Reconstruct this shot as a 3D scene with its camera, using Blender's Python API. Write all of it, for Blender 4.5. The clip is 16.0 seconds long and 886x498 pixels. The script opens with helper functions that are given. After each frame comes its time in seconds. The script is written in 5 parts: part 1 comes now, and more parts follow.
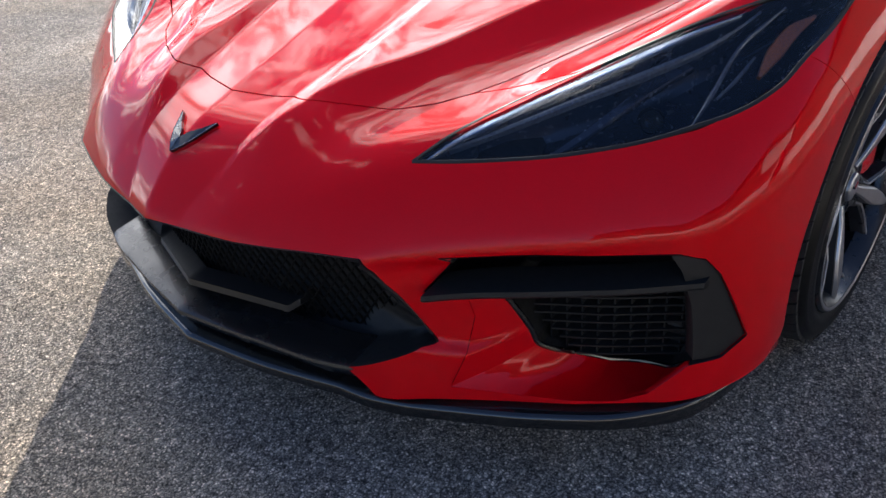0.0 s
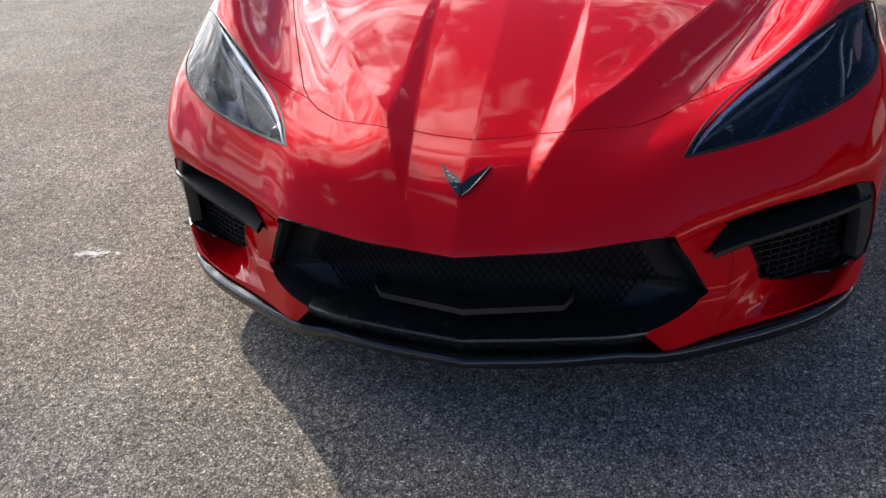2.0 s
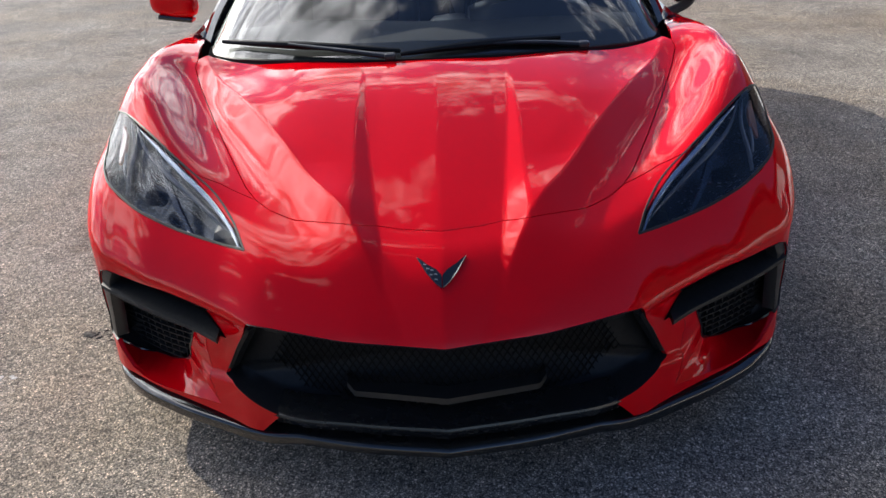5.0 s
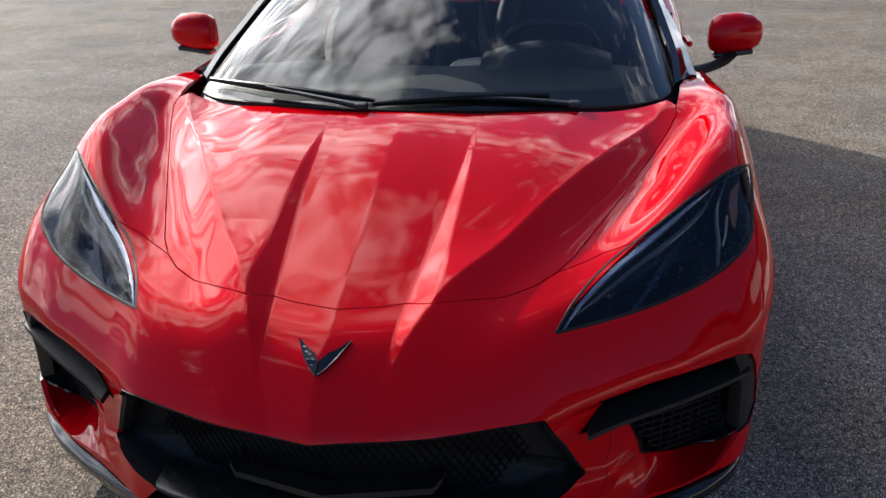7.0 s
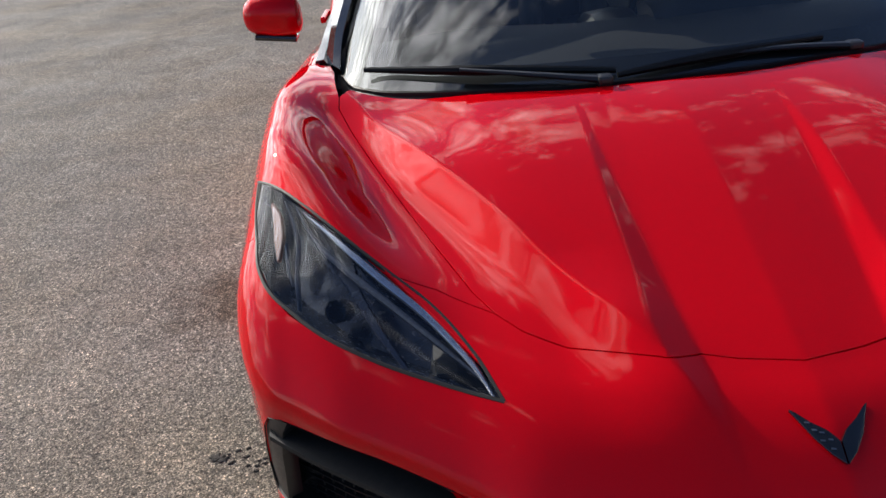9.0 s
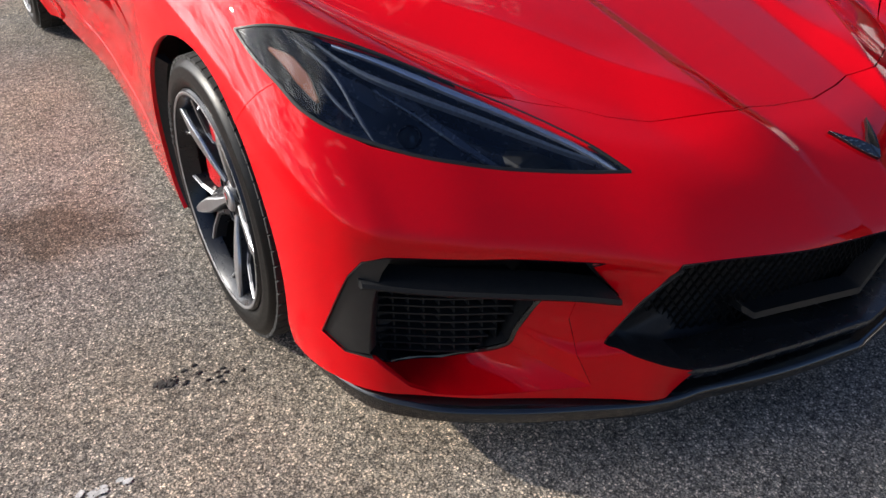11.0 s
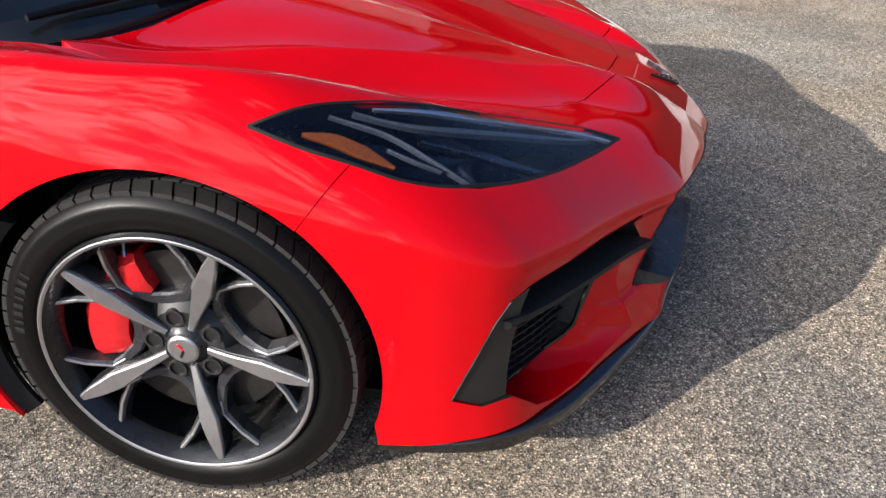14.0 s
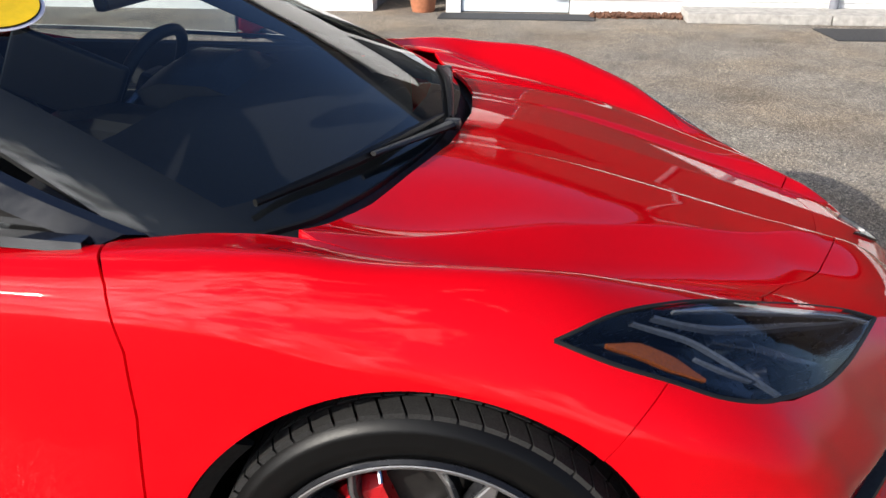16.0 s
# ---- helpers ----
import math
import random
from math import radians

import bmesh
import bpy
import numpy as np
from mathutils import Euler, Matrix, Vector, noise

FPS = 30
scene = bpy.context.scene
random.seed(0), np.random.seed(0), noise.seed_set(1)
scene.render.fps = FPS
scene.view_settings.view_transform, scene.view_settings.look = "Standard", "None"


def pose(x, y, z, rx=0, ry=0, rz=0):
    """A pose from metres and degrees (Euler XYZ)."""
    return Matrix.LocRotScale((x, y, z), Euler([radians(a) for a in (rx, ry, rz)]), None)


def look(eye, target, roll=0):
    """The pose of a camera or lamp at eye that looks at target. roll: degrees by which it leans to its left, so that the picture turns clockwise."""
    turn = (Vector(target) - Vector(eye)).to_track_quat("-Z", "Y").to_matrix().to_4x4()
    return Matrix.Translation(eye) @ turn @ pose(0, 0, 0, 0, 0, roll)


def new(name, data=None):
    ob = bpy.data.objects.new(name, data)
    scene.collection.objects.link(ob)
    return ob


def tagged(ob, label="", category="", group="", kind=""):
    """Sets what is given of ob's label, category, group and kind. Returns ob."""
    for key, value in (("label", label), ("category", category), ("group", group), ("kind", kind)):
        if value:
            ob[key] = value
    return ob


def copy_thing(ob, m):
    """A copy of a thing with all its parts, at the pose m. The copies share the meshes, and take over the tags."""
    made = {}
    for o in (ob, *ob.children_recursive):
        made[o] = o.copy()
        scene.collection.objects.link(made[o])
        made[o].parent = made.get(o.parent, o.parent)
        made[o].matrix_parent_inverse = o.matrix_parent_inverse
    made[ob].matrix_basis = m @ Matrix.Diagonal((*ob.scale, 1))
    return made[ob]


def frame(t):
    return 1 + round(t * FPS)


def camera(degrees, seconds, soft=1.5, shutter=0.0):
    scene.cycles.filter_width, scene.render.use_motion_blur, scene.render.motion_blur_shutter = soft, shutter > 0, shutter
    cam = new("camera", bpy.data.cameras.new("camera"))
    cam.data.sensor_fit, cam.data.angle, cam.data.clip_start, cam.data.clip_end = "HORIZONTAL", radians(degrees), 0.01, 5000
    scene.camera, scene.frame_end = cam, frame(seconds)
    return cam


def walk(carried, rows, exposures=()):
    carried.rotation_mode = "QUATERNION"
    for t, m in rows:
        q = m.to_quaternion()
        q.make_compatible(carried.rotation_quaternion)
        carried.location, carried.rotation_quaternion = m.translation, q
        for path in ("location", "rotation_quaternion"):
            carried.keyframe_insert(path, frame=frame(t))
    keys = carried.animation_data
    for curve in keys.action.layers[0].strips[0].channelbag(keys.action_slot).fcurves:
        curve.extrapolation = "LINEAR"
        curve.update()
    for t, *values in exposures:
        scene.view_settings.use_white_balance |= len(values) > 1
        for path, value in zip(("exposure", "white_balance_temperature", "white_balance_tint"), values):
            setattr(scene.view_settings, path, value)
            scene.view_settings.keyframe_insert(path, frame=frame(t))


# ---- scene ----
# ---- camera ----
cam = camera(57.54, 16.0)
PATH = [
    (0.0, 1.216, -0.477, 1.107, 56.95, 4.23, 40.62),
    (0.5, 1.077, -0.769, 1.129, 59.26, 4.09, 32.93),
    (1.0, 0.859, -0.951, 1.178, 60.08, 3.93, 26.36),
    (1.5, 0.603, -1.127, 1.216, 60.52, 3.10, 20.27),
    (2.0, 0.333, -1.258, 1.246, 59.70, 3.81, 12.78),
    (2.5, 0.073, -1.300, 1.261, 58.95, 5.78, 6.85),
    (3.0, -0.157, -1.349, 1.304, 58.62, 5.69, 2.88),
    (3.5, -0.279, -1.402, 1.327, 59.09, 4.13, 0.81),
    (4.0, -0.327, -1.404, 1.334, 59.80, 3.24, 0.75),
    (4.5, -0.248, -1.348, 1.373, 60.93, 3.10, -0.35),
    (5.0, 0.012, -1.290, 1.316, 63.88, 2.25, -0.80),
    (5.2, 0.077, -1.228, 1.349, 62.48, 1.11, -1.70),
    (7.3, 0.455, -1.029, 1.340, 65.99, 1.59, 9.74),
    (7.5, 0.376, -1.003, 1.357, 65.73, 2.53, 8.78),
    (8.0, 0.155, -0.938, 1.346, 64.34, 4.60, 6.59),
    (8.2, 0.035, -0.879, 1.333, 63.60, 5.09, 6.15),
    (10.3, -1.082, -0.463, 1.208, 61.34, 4.31, -22.74),
    (10.5, -1.140, -0.474, 1.177, 59.77, 3.48, -25.86),
    (11.0, -1.293, -0.521, 1.145, 57.58, 0.85, -32.10),
    (11.5, -1.447, -0.353, 1.127, 56.66, 2.81, -40.74),
    (12.0, -1.594, -0.133, 1.144, 55.85, 4.09, -51.91),
    (12.5, -1.740, 0.029, 1.161, 56.56, 3.14, -63.37),
    (13.0, -1.788, 0.203, 1.142, 57.67, 3.31, -70.92),
    (13.5, -1.862, 0.330, 1.126, 58.01, 1.17, -76.63),
    (14.0, -1.898, 0.411, 1.157, 59.40, 0.27, -81.15),
    (14.5, -1.808, 0.470, 1.210, 61.65, 0.46, -82.72),
    (15.0, -1.736, 0.556, 1.234, 63.61, -0.05, -81.92),
    (15.5, -1.739, 0.702, 1.241, 65.20, -0.14, -81.95),
    (16.0, -1.746, 0.878, 1.233, 65.97, 0.21, -82.39),
]
walk(cam, [(t, pose(*row)) for t, *row in PATH], exposures=[(0, 0.92), (1, 0.58), (2, 0.46), (3, 0.50), (5, 0.48), (7.5, 0.12), (8.2, 0.08), (10.5, 0.12), (11.0, 0.38), (12, 0.44), (14, 0.42), (15.2, 0.32), (16, 0.12)])

# ---- world and sun ----
SUN_WAY = Vector((-1.6, 1.65, 1.0)).normalized()  # from the car towards the sun
world = bpy.data.worlds.new("sky")
scene.world = world
world.use_nodes = True
wt = world.node_tree
wt.nodes.clear()


def wnode(kind, **values):
    n = wt.nodes.new(kind)
    for k, v in values.items():
        n.inputs[k].default_value = v
    return n


sky = wt.nodes.new("ShaderNodeTexSky")
sky.sky_type = "NISHITA"
sky.sun_disc = False
sky.sun_elevation = math.asin(SUN_WAY.z)
sky.sun_rotation = math.atan2(SUN_WAY.x, SUN_WAY.y)
coords = wt.nodes.new("ShaderNodeTexCoord")
stretch = wt.nodes.new("ShaderNodeMapping")
stretch.inputs["Scale"].default_value = (1.0, 1.0, 1.5)
clouds = wnode("ShaderNodeTexNoise", Scale=4.2, Detail=14.0, Roughness=0.66)
ramp = wt.nodes.new("ShaderNodeValToRGB")
ramp.color_ramp.elements[0].position, ramp.color_ramp.elements[1].position = 0.61, 0.72
white = wnode("ShaderNodeRGB")
white.outputs[0].default_value = (34.0, 34.0, 35.0, 1)
mix = wt.nodes.new("ShaderNodeMixRGB")
back = wnode("ShaderNodeBackground", Strength=0.05)
wout = wt.nodes.new("ShaderNodeOutputWorld")
wt.links.new(coords.outputs["Generated"], stretch.inputs["Vector"])
wt.links.new(stretch.outputs["Vector"], clouds.inputs["Vector"])
# a bank of cloud that thickens towards the sun's side
bank = wt.nodes.new("ShaderNodeVectorMath")
bank.operation = "DOT_PRODUCT"
bank.inputs[1].default_value = (-0.16, 0.20, -0.02)
both = wt.nodes.new("ShaderNodeMath")
wt.links.new(coords.outputs["Generated"], bank.inputs[0])
wt.links.new(bank.outputs["Value"], both.inputs[0])
wt.links.new(clouds.outputs["Fac"], both.inputs[1])
# one towering cloud high up on the sun's side
heap = wt.nodes.new("ShaderNodeVectorMath")
heap.operation = "DOT_PRODUCT"
heap.inputs[1].default_value = Vector((-0.42, 0.32, 0.85)).normalized()
wt.links.new(coords.outputs["Generated"], heap.inputs[0])
swell = wt.nodes.new("ShaderNodeMapRange")
swell.interpolation_type = "SMOOTHSTEP"
swell.inputs["From Min"].default_value, swell.inputs["From Max"].default_value = 0.92, 0.985
swell.inputs["To Max"].default_value = 0.13
wt.links.new(heap.outputs["Value"], swell.inputs["Value"])
cover = wt.nodes.new("ShaderNodeMath")
wt.links.new(both.outputs[0], cover.inputs[0])
wt.links.new(swell.outputs["Result"], cover.inputs[1])
wt.links.new(cover.outputs[0], ramp.inputs["Fac"])
wt.links.new(ramp.outputs["Color"], mix.inputs["Fac"])
deep = wt.nodes.new("ShaderNodeMixRGB")
deep.blend_type = "MULTIPLY"
deep.inputs["Fac"].default_value = 1.0
deep.inputs["Color2"].default_value = (1.6, 1.85, 2.5, 1)
wt.links.new(sky.outputs["Color"], deep.inputs["Color1"])
wt.links.new(deep.outputs["Color"], mix.inputs["Color1"])
# clouds shine brighter the nearer they stand to the sun
near_sun = wt.nodes.new("ShaderNodeVectorMath")
near_sun.operation = "DOT_PRODUCT"
near_sun.inputs[1].default_value = SUN_WAY
wt.links.new(coords.outputs["Generated"], near_sun.inputs[0])
lobe = wt.nodes.new("ShaderNodeMath")
lobe.operation, lobe.use_clamp = "POWER", True
lobe.inputs[1].default_value = 9.0
above = wt.nodes.new("ShaderNodeMath")
above.operation = "MAXIMUM"
above.inputs[1].default_value = 0.0
wt.links.new(near_sun.outputs["Value"], above.inputs[0])
wt.links.new(above.outputs[0], lobe.inputs[0])
gain = wt.nodes.new("ShaderNodeMath")
gain.operation = "MULTIPLY_ADD"
gain.inputs[1].default_value, gain.inputs[2].default_value = 1.6, 1.0
wt.links.new(lobe.outputs[0], gain.inputs[0])
lit = wt.nodes.new("ShaderNodeVectorMath")
lit.operation = "SCALE"
# thick and thin places inside the clouds
wisps = wnode("ShaderNodeTexNoise", Scale=11.0, Detail=10.0, Roughness=0.6, Distortion=0.6)
wt.links.new(stretch.outputs["Vector"], wisps.inputs["Vector"])
thick = wt.nodes.new("ShaderNodeMapRange")
thick.inputs["From Min"].default_value, thick.inputs["From Max"].default_value = 0.38, 0.62
thick.inputs["To Min"].default_value, thick.inputs["To Max"].default_value = 0.35, 1.7
wt.links.new(wisps.outputs["Fac"], thick.inputs["Value"])
body_white = wt.nodes.new("ShaderNodeVectorMath")
body_white.operation = "SCALE"
wt.links.new(white.outputs["Color"], body_white.inputs[0])
wt.links.new(thick.outputs["Result"], body_white.inputs["Scale"])
wt.links.new(body_white.outputs["Vector"], lit.inputs[0])
wt.links.new(gain.outputs[0], lit.inputs["Scale"])
wt.links.new(lit.outputs["Vector"], mix.inputs["Color2"])
wt.links.new(mix.outputs["Color"], back.inputs["Color"])
wt.links.new(back.outputs["Background"], wout.inputs["Surface"])

sun = new("sun", bpy.data.lights.new("sun", "SUN"))
sun.data.energy, sun.data.angle, sun.data.color = 5.0, radians(0.53), (1.0, 0.93, 0.83)
sun.matrix_world = look(SUN_WAY * 30, (0, 0, 0))


# ---- materials ----
class Mat:
    """A node material with short ways to add nodes."""

    def __init__(self, name):
        self.m = bpy.data.materials.new(name)
        self.m.use_nodes = True
        self.t = self.m.node_tree
        self.b = self.t.nodes["Principled BSDF"]
        self.c = self.t.nodes.new("ShaderNodeTexCoord").outputs["Object"]

    def node(self, kind, **links):
        n = self.t.nodes.new(kind)
        for k, v in links.items():
            self.put(n.inputs[k.replace("_", " ")], v)
        return n

    def put(self, socket, v):
        if isinstance(v, bpy.types.NodeSocket):
            self.t.links.new(v, socket)
        else:
            socket.default_value = v

    def set(self, **links):
        for k, v in links.items():
            self.put(self.b.inputs[k.replace("_", " ")], v)
        return self

    def noise(self, scale, detail=4.0, rough=0.55, vector=None):
        return self.node("ShaderNodeTexNoise", Vector=vector or self.c, Scale=scale, Detail=detail, Roughness=rough).outputs["Fac"]

    def ramp(self, fac, *stops):
        n = self.node("ShaderNodeValToRGB", Fac=fac)
        e = n.color_ramp.elements
        while len(e) < len(stops):
            e.new(0.5)
        for s, (pos, col) in zip(e, stops):
            s.position, s.color = pos, (*col, 1) if len(col) == 3 else col
        return n.outputs["Color"]

    def mixed(self, fac, a, b, how="MIX"):
        n = self.t.nodes.new("ShaderNodeMixRGB")
        n.blend_type = how
        self.put(n.inputs["Fac"], fac), self.put(n.inputs["Color1"], a), self.put(n.inputs["Color2"], b)
        return n.outputs["Color"]

    def bump(self, height, strength, distance):
        self.put(self.b.inputs["Normal"], self.node("ShaderNodeBump", Height=height, Strength=strength, Distance=distance).outputs["Normal"])
        return self


def g(v):
    return (v, v, v)


def rgba(r, gr, b):
    return (r, gr, b, 1.0)


def simple(name, col, rough, metal=0.0, vary=0.12, scale=30, bump=0.0, coat=0.0, spec=0.5):
    m = Mat(name)
    n = m.noise(scale, 5)
    lo, hi = [c * (1 - vary) for c in col], [min(1, c * (1 + vary)) for c in col]
    m.set(Base_Color=m.ramp(n, (0.3, lo), (0.7, hi)), Metallic=metal)
    m.set(Roughness=m.ramp(m.noise(scale * 2.7, 3), (0.3, g(rough * 0.85)), (0.7, g(min(1, rough * 1.15)))))
    m.b.inputs["Coat Weight"].default_value = coat
    m.b.inputs["Coat Roughness"].default_value = 0.03
    m.b.inputs["Specular IOR Level"].default_value = spec
    if bump:
        m.bump(m.noise(scale * 6, 6), bump, 0.002)
    return m.m


def paint_material():
    m = Mat("red_car_paint")
    flake = m.node("ShaderNodeTexVoronoi", Vector=m.c, Scale=1400.0).outputs["Color"]
    tone = m.mixed(0.06, rgba(0.60, 0.0008, 0.0055), flake, "OVERLAY")
    m.set(Base_Color=tone, Metallic=0.09, Roughness=0.5, Specular_IOR_Level=0.0, Specular_Tint=rgba(1.0, 0.06, 0.08))
    m.b.inputs["Coat Weight"].default_value = 1.0
    m.b.inputs["Coat IOR"].default_value = 1.33
    peel = m.noise(120, 2)
    dust = m.ramp(m.noise(9, 6, 0.7), (0.45, g(0.008)), (0.8, g(0.03)))
    m.set(Coat_Roughness=dust)
    m.put(m.b.inputs["Coat Normal"], m.node("ShaderNodeBump", Height=peel, Strength=0.03, Distance=0.0006).outputs["Normal"])
    return m.m


def asphalt_material():
    m = Mat("asphalt")
    warp = m.mixed(0.012, m.c, m.node("ShaderNodeTexNoise", Vector=m.c, Scale=90.0, Detail=3.0).outputs["Color"])
    stone = m.node("ShaderNodeTexVoronoi", Vector=warp, Scale=225.0)
    stone2 = m.node("ShaderNodeTexVoronoi", Vector=warp, Scale=400.0)
    tone = m.ramp(stone.outputs["Color"], (0.10, g(0.035)), (0.45, (0.115, .112, .107)), (0.70, (0.23, 0.21, 0.185)), (0.95, (0.58, 0.54, 0.48)))
    gap = m.ramp(stone.outputs["Distance"], (0.30, g(1.0)), (0.70, g(0.12)))
    fleck2 = m.ramp(stone2.outputs["Color"], (0.2, g(0.04)), (0.6, g(0.11)), (0.9, (0.45, 0.42, 0.38)))
    fine = m.mixed(0.28, m.mixed(1.0, tone, gap, "MULTIPLY"), fleck2)
    patch = m.ramp(m.noise(1.3, 7, 0.6), (0.32, (2.0, 1.90, 1.80)), (0.55, (2.8, 2.65, 2.45)), (0.75, (3.4, 3.18, 2.90)))
    wear = m.ramp(m.noise(7.0, 6, 0.65), (0.3, g(0.8)), (0.7, g(1.15)))
    col = m.mixed(1.0, m.mixed(1.0, fine, patch, "MULTIPLY"), wear, "MULTIPLY")
    clump = m.ramp(m.noise(48.0, 4, 0.6), (0.34, g(0.62)), (0.5, g(1.0)), (0.68, g(1.34)))
    warm = m.ramp(m.noise(0.9, 5, 0.6), (0.42, (1.0, 1.0, 1.0)), (0.66, (1.07, 0.98, 0.87)))
    col = m.mixed(1.0, m.mixed(1.0, col, clump, "MULTIPLY"), warm, "MULTIPLY")
    # an old brown oil stain with ragged edges
    far = m.node("ShaderNodeVectorMath", Vector=m.c)
    far.operation = "DISTANCE"
    far.inputs[1].default_value = (-1.22, 1.68, 0.0)
    rag = m.node("ShaderNodeMath")
    rag.operation = "MULTIPLY_ADD"
    m.put(rag.inputs[0], m.noise(7.0, 7, 0.65)), m.put(rag.inputs[1], 0.55), m.put(rag.inputs[2], far.outputs["Value"])
    col = m.mixed(1.0, col, m.ramp(rag.outputs[0], (0.36, (0.62, 0.54, 0.47)), (0.56, (1.0, 1.0, 1.0))), "MULTIPLY")
    tar = m.ramp(m.noise(2.6, 8, 0.7), (0.66, g(1.0)), (0.78, (0.55, 0.50, 0.46)))
    col = m.mixed(1.0, col, tar, "MULTIPLY")
    m.set(Base_Color=col, Roughness=m.ramp(m.noise(60, 4), (0.3, g(0.62)), (0.7, g(0.9))), Specular_IOR_Level=0.05, Diffuse_Roughness=0.3)
    h = m.node("ShaderNodeMath", Value=stone.outputs["Distance"])
    h.operation = "SUBTRACT"
    m.put(h.inputs[0], 1.0), m.put(h.inputs[1], stone.outputs["Distance"])
    high = m.mixed(0.5, h.outputs[0], m.noise(300, 5))
    return m.bump(high, 1.0, 0.011).m


def glass_material(name, tint, gloss_ior=1.5, rough=0.015):
    m = Mat(name)
    t = m.t
    clear = m.node("ShaderNodeBsdfTransparent", Color=(*tint, 1))
    shine = m.node("ShaderNodeBsdfGlossy", Roughness=rough)
    facing = m.node("ShaderNodeLayerWeight", Blend=0.5).outputs["Facing"]
    power = m.node("ShaderNodeMath")
    power.operation = "POWER"
    m.put(power.inputs[0], facing), m.put(power.inputs[1], 5.0)
    base = ((gloss_ior - 1) / (gloss_ior + 1)) ** 2
    f = m.node("ShaderNodeMath")
    f.operation = "MULTIPLY_ADD"
    m.put(f.inputs[0], power.outputs[0]), m.put(f.inputs[1], 1 - base), m.put(f.inputs[2], base)
    mx = t.nodes.new("ShaderNodeMixShader")
    t.links.new(f.outputs[0], mx.inputs[0])
    t.links.new(clear.outputs[0], mx.inputs[1])
    t.links.new(shine.outputs[0], mx.inputs[2])
    t.links.new(mx.outputs[0], t.nodes["Material Output"].inputs["Surface"])
    return m.m


RED = paint_material()
ASPHALT = asphalt_material()
GLOSS_BLACK = simple("gloss_black_trim", g(0.010), 0.12, coat=0.6, scale=12)
SATIN_BLACK = simple("satin_black_plastic", g(0.012), 0.38, bump=0.05, scale=60)
ROUGH_BLACK = simple("grained_black_plastic", g(0.014), 0.62, bump=0.2, scale=120)
VOID_BLACK = simple("dark_inner_plastic", (0.0075, 0.008, 0.0085), 0.55, scale=40, spec=0.35)
DEEP_BLACK = simple("matt_black_mesh", g(0.0025), 0.7, scale=40, spec=0.15)
LIP_BLACK = simple("lip_black_plastic", g(0.010), 0.26, coat=0.15, scale=12)
RUBBER = simple("tyre_rubber", g(0.004), 0.36, bump=0.12, scale=90, spec=0.2)
RUBBER_WORN = simple("worn_tread_rubber", (0.013, 0.0125, 0.012), 0.8, bump=0.35, scale=150, vary=0.3)
RIM_DARK = simple("grey_wheel_paint", (0.050, 0.051, 0.056), 0.30, metal=0.55, coat=0.4, scale=25)
RIM_FACE = simple("machined_aluminium", (0.43, 0.43, 0.44), 0.35, metal=0.9, scale=70, vary=0.06)
RIM_BARREL = simple("dark_wheel_barrel", (0.015, 0.0155, 0.018), 0.30, metal=0.4, coat=0.2, scale=25)
STEEL = simple("brushed_steel", (0.30, 0.29, 0.28), 0.35, metal=1.0, scale=80)
DISC = simple("dull_brake_iron", (0.055, 0.052, 0.050), 0.42, metal=0.8, scale=80)
CHROME = simple("chrome", (0.75, 0.75, 0.76), 0.08, metal=1.0, vary=0.03)
CALIPER = simple("red_caliper_paint", (0.55, 0.01, 0.015), 0.3, coat=0.5)
LAMP_GREY = simple("lamp_reflector_silver", (0.42, 0.44, 0.48), 0.22, metal=0.8, scale=60)
LAMP_DARK = simple("lamp_housing", (0.012, 0.017, 0.030), 0.25, coat=0.3)
LAMP_WHITE = simple("light_guide", (0.060, 0.068, 0.084), 0.2, scale=200, vary=0.3)
AMBER = simple("amber_reflector", (0.20, 0.048, 0.006), 0.3, scale=300, vary=0.3, coat=0.4)
LENS = glass_material("lamp_lens", (0.80, 0.84, 0.90), 1.5, 0.07)
GLASS = glass_material("windscreen_glass", (0.66, 0.71, 0.71), 1.78)
TINTED = glass_material("tinted_glass", (0.88, 0.92, 0.92), 1.52)
LEATHER = simple("black_leather", g(0.008), 0.50, bump=0.0, scale=140)
DASH = simple("grey_soft_dash", (0.013, 0.014, 0.016), 0.65, bump=0.15, scale=160)
BELT = simple("red_seat_belt", (0.40, 0.01, 0.015), 0.7, scale=200)


# ---- body surface ----
# The outer skin is the zero set of body(p): a swept nose profile, a hood with folds, and flanks.
def spline(xs, ys, x):
    """Monotone-tangent cubic through (xs, ys), linear outside."""
    xs, ys, x = np.asarray(xs, float), np.asarray(ys, float), np.asarray(x, float)
    h = np.diff(xs)
    s = np.diff(ys) / h
    m = np.empty_like(ys)
    m[0], m[-1] = s[0], s[-1]
    m[1:-1] = (s[:-1] * h[1:] + s[1:] * h[:-1]) / (h[1:] + h[:-1])
    i = np.clip(np.searchsorted(xs, x) - 1, 0, len(h) - 1)
    u = (x - xs[i]) / h[i]
    c = np.clip(u, 0, 1)
    y = (2*c**3 - 3*c**2 + 1) * ys[i] + (c**3 - 2*c**2 + c) * h[i] * m[i] + (3*c**2 - 2*c**3) * ys[i+1] + (c**3 - c**2) * h[i] * m[i+1]
    return y + np.where(u < 0, u * h[i] * m[i], 0) + np.where(u > 1, (u - 1) * h[i] * m[i+1], 0)


def step(a, b, x):
    t = np.clip((x - a) / (b - a), 0, 1)
    return t * t * (3 - 2 * t)


def smax(a, b, k):
    h = np.maximum(k - np.abs(a - b), 0) / k
    return np.maximum(a, b) + h * h * k / 4


